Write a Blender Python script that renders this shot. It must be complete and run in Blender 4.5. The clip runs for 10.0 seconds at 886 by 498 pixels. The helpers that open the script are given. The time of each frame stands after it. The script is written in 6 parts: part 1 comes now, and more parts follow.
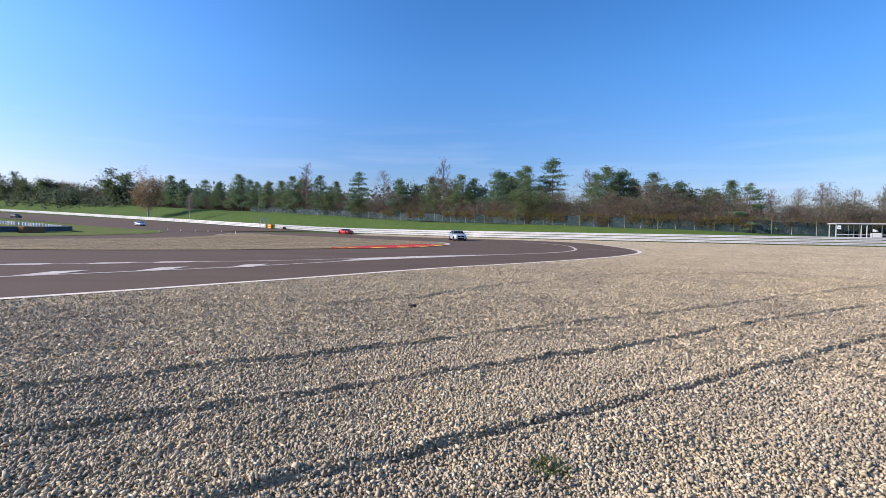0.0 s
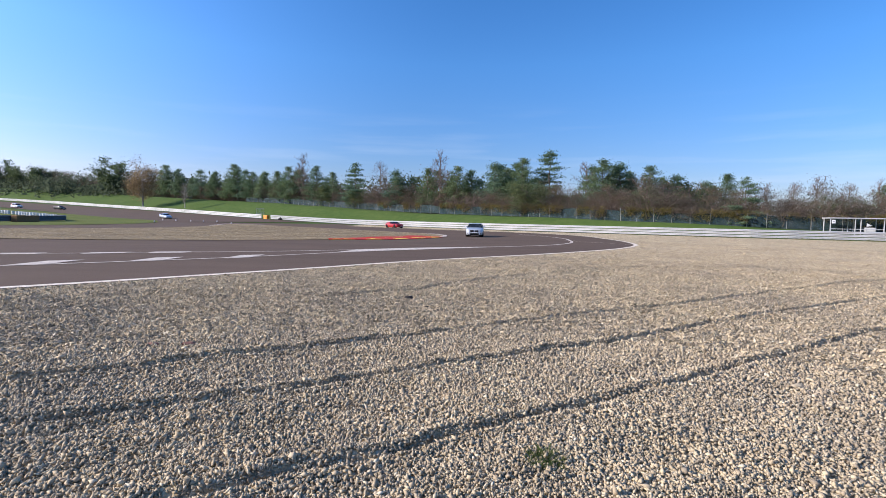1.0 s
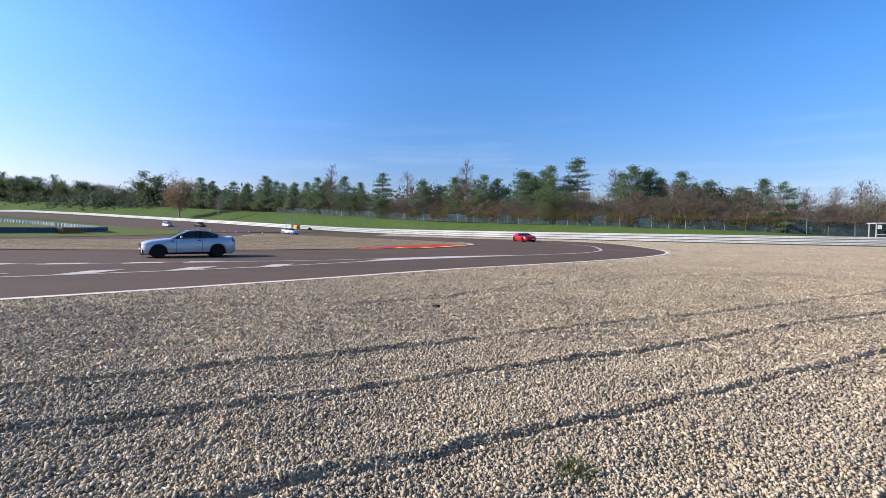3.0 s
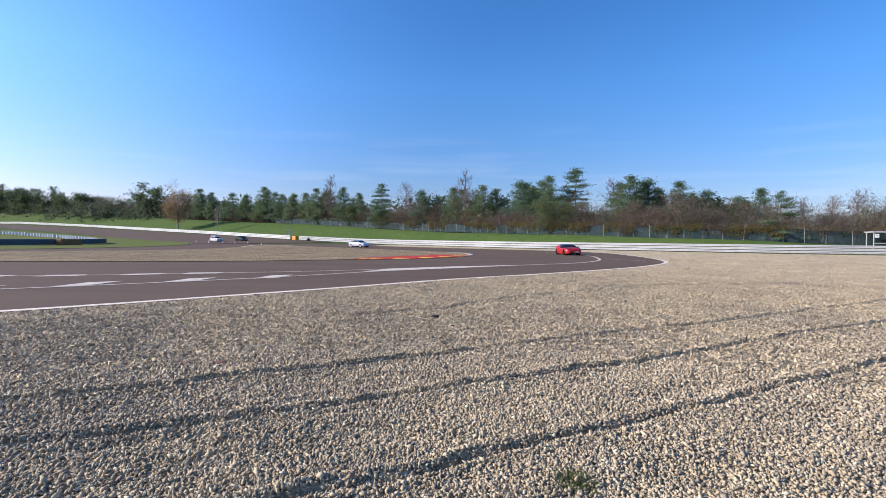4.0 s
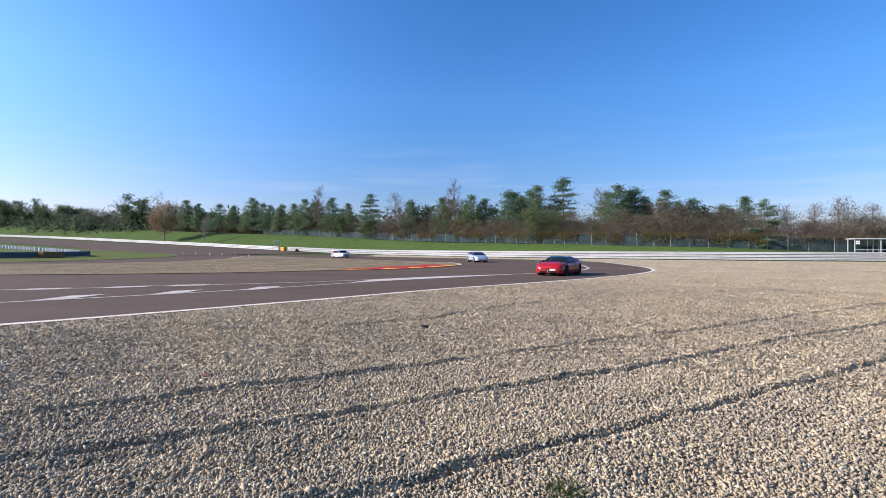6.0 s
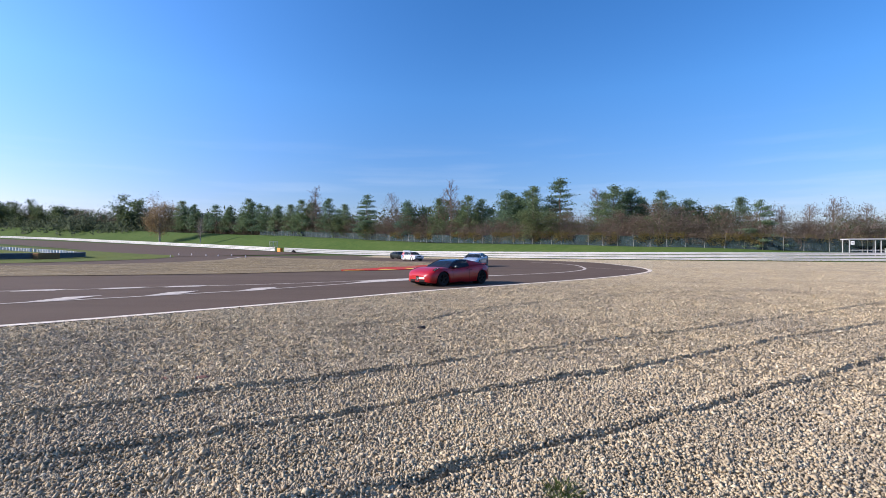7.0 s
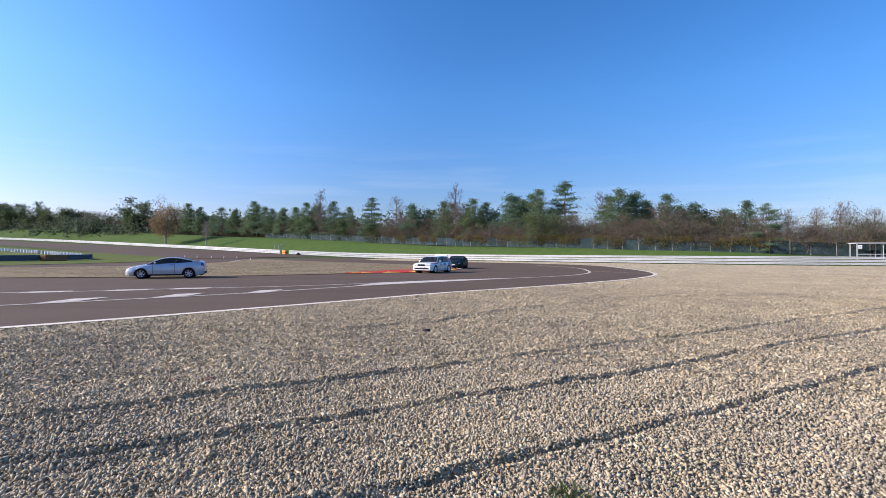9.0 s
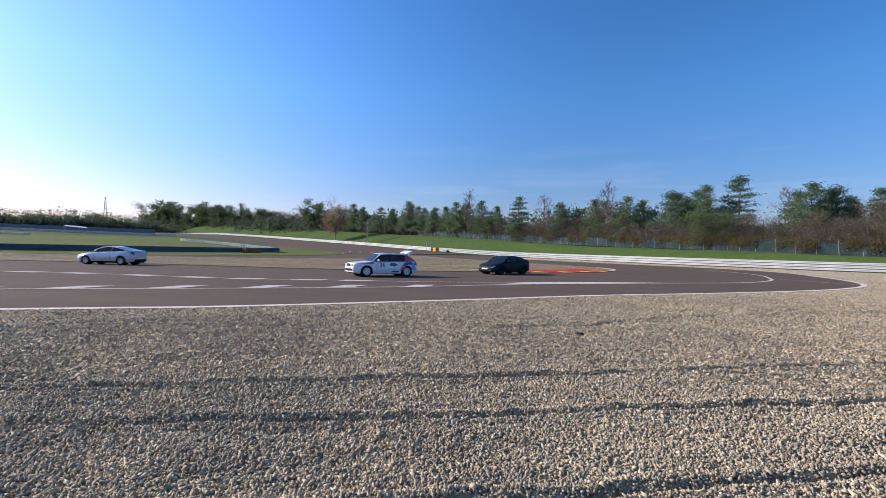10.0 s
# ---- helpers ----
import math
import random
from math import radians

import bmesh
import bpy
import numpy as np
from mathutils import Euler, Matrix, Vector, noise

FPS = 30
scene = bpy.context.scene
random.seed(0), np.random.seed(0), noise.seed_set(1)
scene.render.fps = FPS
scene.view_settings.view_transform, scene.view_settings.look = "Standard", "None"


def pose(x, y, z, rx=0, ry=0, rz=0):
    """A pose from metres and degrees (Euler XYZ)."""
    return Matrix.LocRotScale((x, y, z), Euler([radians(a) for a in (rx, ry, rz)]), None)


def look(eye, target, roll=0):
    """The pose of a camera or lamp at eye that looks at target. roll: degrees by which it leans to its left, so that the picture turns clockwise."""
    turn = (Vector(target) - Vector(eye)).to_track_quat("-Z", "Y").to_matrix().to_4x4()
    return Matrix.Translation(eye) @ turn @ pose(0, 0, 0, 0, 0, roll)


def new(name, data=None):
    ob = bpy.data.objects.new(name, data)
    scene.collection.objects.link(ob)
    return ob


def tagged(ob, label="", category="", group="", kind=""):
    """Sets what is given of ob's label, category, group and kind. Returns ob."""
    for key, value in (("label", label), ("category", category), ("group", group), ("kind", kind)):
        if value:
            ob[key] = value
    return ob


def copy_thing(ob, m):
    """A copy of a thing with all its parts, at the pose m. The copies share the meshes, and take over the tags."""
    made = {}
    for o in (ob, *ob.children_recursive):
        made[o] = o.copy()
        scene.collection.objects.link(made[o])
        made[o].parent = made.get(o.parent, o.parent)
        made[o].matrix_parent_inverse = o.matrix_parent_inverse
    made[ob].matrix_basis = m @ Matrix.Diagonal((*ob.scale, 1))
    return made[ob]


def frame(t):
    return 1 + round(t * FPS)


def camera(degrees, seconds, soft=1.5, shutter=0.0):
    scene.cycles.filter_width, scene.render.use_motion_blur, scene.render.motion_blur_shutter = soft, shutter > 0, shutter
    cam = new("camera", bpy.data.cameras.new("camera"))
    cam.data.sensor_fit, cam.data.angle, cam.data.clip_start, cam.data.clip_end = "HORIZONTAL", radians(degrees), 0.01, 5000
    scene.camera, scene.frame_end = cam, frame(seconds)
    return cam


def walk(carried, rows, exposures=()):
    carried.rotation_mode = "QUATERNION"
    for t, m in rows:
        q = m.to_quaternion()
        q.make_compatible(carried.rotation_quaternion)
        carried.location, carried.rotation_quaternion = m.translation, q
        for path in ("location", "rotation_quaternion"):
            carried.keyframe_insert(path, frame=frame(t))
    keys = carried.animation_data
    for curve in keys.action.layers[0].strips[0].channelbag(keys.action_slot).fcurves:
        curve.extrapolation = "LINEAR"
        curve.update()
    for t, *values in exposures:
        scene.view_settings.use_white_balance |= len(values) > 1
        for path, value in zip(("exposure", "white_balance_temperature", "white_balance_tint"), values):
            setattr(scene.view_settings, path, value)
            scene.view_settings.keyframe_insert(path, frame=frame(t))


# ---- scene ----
cam = camera(85.25, 10.0, 0.9)
EYE = 1.64
PATH = [
    (0.0, pose(0.018, 0.008, EYE, 87.579, -0.785, 0.070)), (0.5, pose(0.010, 0.011, EYE, 87.010, -1.111, -0.477)),
    (1.0, pose(0.009, 0.014, EYE, 86.609, -1.166, -0.351)), (1.5, pose(-0.002, 0.019, EYE, 86.522, -1.157, 0.262)),
    (2.0, pose(-0.009, 0.022, EYE, 86.672, -1.055, 1.767)), (2.5, pose(-0.003, 0.017, EYE, 87.019, -0.881, 2.713)),
    (4.0, pose(0.009, 0.0, EYE, 88.814, -0.502, 2.677)), (4.5, pose(0.009, -0.001, EYE, 89.2, -0.517, 2.380)),
    (5.0, pose(0.015, -0.005, EYE, 89.603, -0.394, 2.049)), (5.5, pose(0.016, -0.003, EYE, 89.852, -0.217, 1.684)),
    (7.0, pose(0.015, -0.002, EYE, 90.081, -0.013, 1.038)), (7.5, pose(0.0, 0.0, EYE, 90.1, -0.1, 0.9)),
    (8.0, pose(0.021, -0.009, EYE, 90.261, 0.031, 1.019)), (8.5, pose(0.018, -0.016, EYE, 90.397, -0.012, 1.103)),
    (9.0, pose(0.003, -0.015, EYE, 90.43, -0.164, 1.564)), (9.5, pose(-0.037, -0.005, EYE, 90.313, -0.515, 5.076)),
    (9.6, pose(-0.037, -0.004, EYE, 90.32, -0.60, 6.85)), (9.7, pose(-0.043, -0.003, EYE, 90.32, -0.70, 9.03)),
    (9.8, pose(-0.056, -0.002, EYE, 90.30, -0.85, 11.70)), (9.9, pose(-0.082, -0.001, EYE, 90.22, -1.10, 15.0)),
    (10.0, pose(-0.124, 0.0, EYE, 90.075, -1.399, 18.815)),
]
walk(cam, PATH, [(0.0, 0.55), (9.2, 0.55), (9.6, 0.48), (10.0, 0.34)])

# ---- world and sun ----
SUN_AZ, SUN_EL = 188.0, 25.0      # degrees anticlockwise from +x, and above the horizon
world = bpy.data.worlds.new("sky")
scene.world = world
world.use_nodes = True
wn, wl = world.node_tree.nodes, world.node_tree.links
wn.clear()
w_out, w_bg, w_sky = wn.new("ShaderNodeOutputWorld"), wn.new("ShaderNodeBackground"), wn.new("ShaderNodeTexSky")
w_sky.sky_type, w_sky.sun_disc = "NISHITA", False
w_sky.sun_elevation, w_sky.sun_rotation = radians(SUN_EL), radians(90 - SUN_AZ)
w_sky.altitude, w_sky.air_density, w_sky.dust_density, w_sky.ozone_density = 0, 1.0, 0.5, 3.0
w_bg.inputs["Strength"].default_value = 0.122
w_hue = wn.new("ShaderNodeHueSaturation")
w_hue.inputs["Saturation"].default_value = 1.27
w_tint = wn.new("ShaderNodeMix")
w_tint.data_type, w_tint.blend_type = "RGBA", "MULTIPLY"
w_tint.inputs[0].default_value = 1.0
w_air, w_high, w_shade = wn.new("ShaderNodeTexCoord"), wn.new("ShaderNodeSeparateXYZ"), wn.new("ShaderNodeValToRGB")
w_shade.color_ramp.elements[0].position, w_shade.color_ramp.elements[0].color = 0.0, (0.60, 0.535, 0.75, 1)
w_shade.color_ramp.elements[1].position, w_shade.color_ramp.elements[1].color = 0.30, (0.885, 0.97, 1.18, 1)
wl.new(w_air.outputs["Generated"], w_high.inputs[0])
wl.new(w_high.outputs["Z"], w_shade.inputs["Fac"])
wl.new(w_shade.outputs["Color"], w_tint.inputs[7])
wl.new(w_sky.outputs[0], w_hue.inputs["Color"])
wl.new(w_hue.outputs[0], w_tint.inputs[6])
# thin streaks of high cloud low over the horizon
w_at, w_map, w_noise, w_ramp = wn.new("ShaderNodeTexCoord"), wn.new("ShaderNodeMapping"), wn.new("ShaderNodeTexNoise"), wn.new("ShaderNodeValToRGB")
w_map.inputs["Scale"].default_value = (2.2, 2.2, 26.0)
w_noise.inputs["Scale"].default_value, w_noise.inputs["Detail"].default_value = 1.6, 6.0
w_ramp.color_ramp.elements[0].position, w_ramp.color_ramp.elements[1].position = 0.52, 0.78
w_sep, w_low, w_fac, w_cloud = wn.new("ShaderNodeSeparateXYZ"), wn.new("ShaderNodeMapRange"), wn.new("ShaderNodeMath"), wn.new("ShaderNodeMix")
w_low.inputs["From Min"].default_value, w_low.inputs["From Max"].default_value = 0.24, 0.08
w_low.inputs["To Min"].default_value, w_low.inputs["To Max"].default_value = 0.0, 0.2
w_fac.operation = "MULTIPLY"
w_cloud.data_type = "RGBA"
w_cloud.inputs[7].default_value = (5.2, 5.6, 6.6, 1)
wl.new(w_at.outputs["Generated"], w_map.inputs["Vector"])
wl.new(w_map.outputs[0], w_noise.inputs["Vector"])
wl.new(w_noise.outputs["Fac"], w_ramp.inputs["Fac"])
wl.new(w_at.outputs["Generated"], w_sep.inputs[0])
wl.new(w_sep.outputs["Z"], w_low.inputs["Value"])
wl.new(w_ramp.outputs["Color"], w_fac.inputs[0])
wl.new(w_low.outputs[0], w_fac.inputs[1])
wl.new(w_fac.outputs[0], w_cloud.inputs[0])
# haze brightens the sky broadly towards the sun
w_toward, w_half, w_square, w_glow, w_lit = wn.new("ShaderNodeVectorMath"), wn.new("ShaderNodeMath"), wn.new("ShaderNodeMath"), wn.new("ShaderNodeMix"), wn.new("ShaderNodeMix")
w_toward.operation, w_half.operation, w_square.operation = "DOT_PRODUCT", "MAXIMUM", "POWER"
w_toward.inputs[1].default_value = (math.cos(radians(SUN_AZ)) * math.cos(radians(SUN_EL)), math.sin(radians(SUN_AZ)) * math.cos(radians(SUN_EL)), math.sin(radians(SUN_EL)))
w_half.inputs[1].default_value, w_square.inputs[1].default_value = 0.0, 1.4
w_glow.data_type = w_lit.data_type = "RGBA"
w_lit.blend_type = "MULTIPLY"
w_lit.inputs[0].default_value = 1.0
w_glow.inputs[6].default_value, w_glow.inputs[7].default_value = (1.0, 1.0, 1.0, 1), (2.2, 1.75, 1.62, 1)
wl.new(w_air.outputs["Generated"], w_toward.inputs[0])
wl.new(w_toward.outputs["Value"], w_half.inputs[0])
wl.new(w_half.outputs[0], w_square.inputs[0])
wl.new(w_square.outputs[0], w_glow.inputs[0])
wl.new(w_tint.outputs[2], w_lit.inputs[6])
wl.new(w_glow.outputs[2], w_lit.inputs[7])
wl.new(w_lit.outputs[2], w_cloud.inputs[6])
wl.new(w_cloud.outputs[2], w_bg.inputs["Color"])
wl.new(w_bg.outputs[0], w_out.inputs["Surface"])
sun = new("sun", bpy.data.lights.new("sun", "SUN"))
sun.data.energy, sun.data.angle, sun.data.color = 5.0, radians(0.6), (1.0, 0.90, 0.83)
to_sun = Vector((math.cos(radians(SUN_AZ)) * math.cos(radians(SUN_EL)), math.sin(radians(SUN_AZ)) * math.cos(radians(SUN_EL)), math.sin(radians(SUN_EL))))
sun.matrix_world = look(to_sun * 50, (0, 0, 0))


# ---- materials ----
class Nodes:
    """A node material under construction."""

    def __init__(self, name, rough=0.6, metal=0.0, spec=0.5):
        self.mat = bpy.data.materials.new(name)
        self.mat.use_nodes = True
        self.tree = self.mat.node_tree
        self.bsdf = self.tree.nodes["Principled BSDF"]
        self.bsdf.inputs["Roughness"].default_value = rough
        self.bsdf.inputs["Metallic"].default_value = metal
        self.bsdf.inputs["Specular IOR Level"].default_value = spec

    def add(self, kind, **values):
        node = self.tree.nodes.new(kind)
        for key, value in values.items():
            node.inputs[key.replace("_", " ")].default_value = value
        return node

    def link(self, a, b):
        self.tree.links.new(a, b)

    def place(self, world_space=True):
        if world_space:
            return self.add("ShaderNodeNewGeometry").outputs["Position"]
        return self.add("ShaderNodeTexCoord").outputs["Object"]

    def noise(self, where, scale, detail=4.0, rough=0.6):
        n = self.add("ShaderNodeTexNoise", Scale=scale, Detail=detail, Roughness=rough)
        self.link(where, n.inputs["Vector"])
        return n.outputs["Fac"]

    def ramp(self, value, stops):
        r = self.add("ShaderNodeValToRGB")
        e = r.color_ramp.elements
        while len(e) < len(stops):
            e.new(0.5)
        for k, (at, c) in enumerate(stops):
            e[k].position, e[k].color = at, (*c, 1)
        self.link(value, r.inputs["Fac"])
        return r.outputs["Color"]

    def mix(self, fac, a, b, how="MIX"):
        m = self.tree.nodes.new("ShaderNodeMix")
        m.data_type, m.blend_type = "RGBA", how
        for sock, v in ((m.inputs[0], fac), (m.inputs[6], a), (m.inputs[7], b)):
            if hasattr(v, "links"):
                self.link(v, sock)
            else:
                sock.default_value = v if isinstance(v, float) else (*v, 1)
        return m.outputs[2]

    def bump(self, height, strength=0.3, distance=0.01):
        b = self.add("ShaderNodeBump", Strength=strength, Distance=distance)
        self.link(height, b.inputs["Height"])
        self.link(b.outputs["Normal"], self.bsdf.inputs["Normal"])

    def color(self, c):
        if hasattr(c, "links"):
            self.link(c, self.bsdf.inputs["Base Color"])
        else:
            self.bsdf.inputs["Base Color"].default_value = (*c, 1)
        return self


def mottled(name, a, b, scale=3.0, rough=0.7, metal=0.0, spec=0.5, fine=40.0, bump=0.15, world_space=False, gap=0.25):
    """A surface of two tones in patches, with fine grain and a little relief."""
    n = Nodes(name, rough, metal, spec)
    at = n.place(world_space)
    big, small = n.noise(at, scale), n.noise(at, fine, 3.0)
    c = n.ramp(big, [(0.5 - gap, a), (0.5 + gap, b)])
    n.color(n.mix(0.35, c, n.ramp(small, [(0.3, a), (0.7, b)])))
    if bump:
        n.bump(small, bump, 0.01)
    return n.mat


def leafy(name, dark, light, rough=0.6):
    """Leaves: each leaf has its own tone, and lets a little light through."""
    n = Nodes(name, 0.8, 0.0, 0.1)
    g = n.add("ShaderNodeNewGeometry")
    obj = n.add("ShaderNodeObjectInfo")
    tone = n.ramp(g.outputs["Random Per Island"], [(0.0, dark), (1.0, light)])
    tint = n.ramp(obj.outputs["Random"], [(0.0, (0.75, 0.85, 0.8)), (1.0, (1.15, 1.1, 0.9))])
    c = n.mix(1.0, tone, tint, "MULTIPLY")
    n.color(c)
    soft = n.add("ShaderNodeBsdfTranslucent")
    n.link(c, soft.inputs["Color"])
    m = n.add("ShaderNodeMixShader", Fac=0.5)
    n.link(n.bsdf.outputs[0], m.inputs[1])
    n.link(soft.outputs[0], m.inputs[2])
    n.link(m.outputs[0], n.tree.nodes["Material Output"].inputs["Surface"])
    return n.mat


def gravel_material(name, islands, tone=1.0, warm=(1.0, 1.0, 1.0)):
    n = Nodes(name, 0.85, 0.0, 0.15)
    at = n.place()
    tones = [(0.0, (0.175, 0.142, 0.092)), (0.2, (0.315, 0.254, 0.159)), (0.5, (0.420, 0.341, 0.212)), (0.75, (0.500, 0.413, 0.261)), (0.94, (0.572, 0.486, 0.319)), (1.0, (0.67, 0.607, 0.445))]
    tones = [(at_, tuple(tone * w * v for v, w in zip(c_, warm))) for at_, c_ in tones]
    if islands:
        g = n.add("ShaderNodeNewGeometry")
        c = n.ramp(g.outputs["Random Per Island"], tones)
        grain = n.noise(at, 160.0, 4.0)
        c = n.mix(0.25, c, n.ramp(grain, [(0.3, (0.2, 0.18, 0.15)), (0.7, (0.6, 0.54, 0.46))]))
        n.bump(grain, 0.25, 0.004)
    else:
        v = n.add("ShaderNodeTexVoronoi", Scale=34.0, Randomness=1.0)
        n.link(at, v.inputs["Vector"])
        sep = n.add("ShaderNodeSeparateColor")
        n.link(v.outputs["Color"], sep.inputs[0])
        c = n.ramp(sep.outputs[0], tones)
        # shade of the gaps between pebbles, put into the colour at cell edges
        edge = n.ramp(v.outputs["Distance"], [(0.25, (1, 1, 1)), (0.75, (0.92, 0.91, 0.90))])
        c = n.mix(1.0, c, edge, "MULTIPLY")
        inv = n.add("ShaderNodeMath")
        inv.operation = "SUBTRACT"
        inv.inputs[0].default_value = 1.0
        n.link(v.outputs["Distance"], inv.inputs[1])
        both = n.add("ShaderNodeMath")
        both.operation = "ADD"
        n.link(inv.outputs[0], both.inputs[0])
        n.link(n.noise(at, 5.0, 6.0, 0.75), both.inputs[1])
        n.bump(both.outputs[0], 0.4, 0.04)
    patch = n.ramp(n.noise(at, 0.35, 5.0), [(0.35, (0.84, 0.83, 0.84)), (0.65, (1.06, 1.03, 0.98))])
    c = n.mix(1.0, c, patch, "MULTIPLY")
    clumps = n.ramp(n.noise(at, 2.6, 9.0, 0.7), [(0.36, (0.78, 0.77, 0.75)), (0.62, (1.20, 1.19, 1.17))])
    n.color(n.mix(0.8, c, clumps, "MULTIPLY"))
    return n.mat


def asphalt_material():
    n = Nodes("asphalt", 0.95, 0.0, 0.12)
    at = n.place()
    stretch = n.add("ShaderNodeMapping")
    stretch.inputs["Rotation"].default_value = (0, 0, radians(-41))
    stretch.inputs["Scale"].default_value = (0.05, 0.55, 1)
    n.link(at, stretch.inputs["Vector"])
    wear = n.noise(stretch.outputs[0], 1.0, 6.0)
    grain, blot = n.noise(at, 70.0, 3.0), n.noise(at, 0.25, 5.0)
    c = n.ramp(wear, [(0.3, (0.0820, 0.0554, 0.0378)), (0.5, (0.1140, 0.0762, 0.0537)), (0.72, (0.1380, 0.0950, 0.0669))])
    c = n.mix(0.35, c, n.ramp(blot, [(0.35, (0.0860, 0.0594, 0.0422)), (0.65, (0.1300, 0.0901, 0.0634))]))
    c = n.mix(0.3, c, n.ramp(grain, [(0.3, (0.0550, 0.0406, 0.0299)), (0.7, (0.2030, 0.1535, 0.1100))]))
    n.color(c)
    n.bump(grain, 0.5, 0.008)
    return n.mat


def paint_line_material(name, tone, worn):
    n = Nodes(name, 0.9, 0.0, 0.1)
    at = n.place()
    wear = n.noise(at, 3.5, 8.0, 0.75)
    n.color(n.ramp(wear, [(0.36, worn), (0.58, tone), (1.0, tone)]))
    return n.mat


def grass_material(name="grass", lift=(1.0, 1.0, 1.0)):
    n = Nodes(name, 0.95, 0.0, 0.08)
    at = n.place()
    big, mid, fine = n.noise(at, 0.05, 5.0), n.noise(at, 0.6, 5.0), n.noise(at, 9.0, 4.0)
    c = n.ramp(big, [(0.35, (0.056, 0.104, 0.017)), (0.62, (0.104, 0.140, 0.031))])
    c = n.mix(0.55, c, n.ramp(mid, [(0.32, (0.040, 0.080, 0.015)), (0.5, (0.080, 0.122, 0.027)), (0.68, (0.140, 0.165, 0.045))]))
    c = n.mix(0.3, c, n.ramp(fine, [(0.3, (0.03, 0.06, 0.01)), (0.7, (0.18, 0.22, 0.07))]))
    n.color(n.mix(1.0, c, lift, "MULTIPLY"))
    n.bump(fine, 0.6, 0.05)
    return n.mat


def car_paint(name, tone, rough=0.22, metal=0.0, coat=0.7):
    n = Nodes(name, rough, metal, 0.5)
    n.bsdf.inputs["Coat Weight"].default_value = coat
    n.bsdf.inputs["Coat Roughness"].default_value = 0.06
    at = n.place(False)
    dust = n.noise(at, 4.0, 5.0)
    n.color(n.mix(0.2, tone, n.ramp(dust, [(0.35, tuple(v * 0.75 for v in tone)), (0.7, tone)])))
    return n.mat


def glass_material(name, clear):
    n = Nodes(name, 0.05, 0.0, 0.4)
    n.color((0.012, 0.014, 0.016))
    t = n.add("ShaderNodeBsdfTransparent")
    t.inputs["Color"].default_value = (0.55, 0.62, 0.62, 1)
    m = n.add("ShaderNodeMixShader", Fac=clear)
    n.link(n.bsdf.outputs[0], m.inputs[1])
    n.link(t.outputs[0], m.inputs[2])
    n.link(m.outputs[0], n.tree.nodes["Material Output"].inputs["Surface"])
    return n.mat


def screen_material():
    """Woven shade cloth on a wire fence: mostly closed, with worn holes."""
    n = Nodes("shade_cloth", 0.8, 0.0, 0.2)
    at = n.place()
    big, fine = n.noise(at, 0.35, 4.0), n.noise(at, 14.0, 3.0)
    n.color(n.ramp(big, [(0.38, (0.016, 0.036, 0.039)), (0.58, (0.034, 0.056, 0.060)), (0.78, (0.10, 0.12, 0.12))]))
    t = n.add("ShaderNodeBsdfTransparent")
    m = n.tree.nodes.new("ShaderNodeMixShader")
    n.link(n.ramp(fine, [(0.40, (0.05, 0.05, 0.05)), (0.6, (0.4, 0.4, 0.4))]), m.inputs[0])
    n.link(n.bsdf.outputs[0], m.inputs[1])
    n.link(t.outputs[0], m.inputs[2])
    n.link(m.outputs[0], n.tree.nodes["Material Output"].inputs["Surface"])
    return n.mat


# same gravel with tones raised: the light on far stones is in the colour
M_TRAP = gravel_material("lit_far_gravel", False, 1.22)
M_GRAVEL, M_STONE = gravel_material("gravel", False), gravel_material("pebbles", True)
# island gravel: warm tint is its own, tone lowered for the stones' self-shadowing
M_ISLAND_STONE = gravel_material("island_stones", True, 0.74, (1.04, 0.98, 0.86))
M_ISLAND = gravel_material("raked_island_gravel", False, 0.62, (1.04, 0.98, 0.86))
# grass colours multiplied up, red most, for the lawn
M_LAWN = grass_material("yellower_lawn", (1.35, 1.10, 1.1))
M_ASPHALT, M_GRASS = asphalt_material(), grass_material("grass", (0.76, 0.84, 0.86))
M_WHITE_LINE = paint_line_material("white_road_paint", (0.64, 0.57, 0.48), (0.38, 0.32, 0.27))
M_EDGE_LINE = paint_line_material("fresh_white_road_paint", (0.80, 0.70, 0.56), (0.52, 0.44, 0.34))
M_RED_LINE = paint_line_material("red_kerb_paint", (0.56, 0.045, 0.035), (0.28, 0.06, 0.05))
M_YELLOW_LINE = paint_line_material("yellow_kerb_paint", (0.86, 0.60, 0.10), (0.62, 0.36, 0.10))
M_RAIL = mottled("galvanised_rail", (0.36, 0.365, 0.37), (0.55, 0.55, 0.545), 0.6, 0.6, 0.05, 0.5, 20.0, 0.1, True)
M_RAIL_WHITE = mottled("white_painted_rail", (0.50, 0.50, 0.48), (0.74, 0.73, 0.71), 0.6, 0.6, 0.0, 0.5, 20.0, 0.1, True)
# rail tones darkened: the shade on its track side is in the colour
M_SHADED_RAIL = mottled("shaded_side_rail", (0.085, 0.10, 0.115), (0.165, 0.18, 0.195), 0.6, 0.8, 0.0, 0.3, 20.0, 0.1, True)
M_BLUE_BARRIER = mottled("dull_blue_barrier", (0.12, 0.142, 0.170), (0.20, 0.225, 0.255), 0.3, 0.85, 0.0, 0.2, 6.0, 0.2, True)
M_RUST = mottled("rusty_orange", (0.17, 0.085, 0.035), (0.34, 0.17, 0.06), 0.8, 0.9)
M_POST = mottled("weathered_post", (0.20, 0.20, 0.19), (0.36, 0.36, 0.34), 2.0, 0.7, 0.3, 0.4)
M_BARK = mottled("bark", (0.07, 0.055, 0.045), (0.17, 0.14, 0.115), 3.0, 0.9, 0.0, 0.2, 18.0, 0.6)
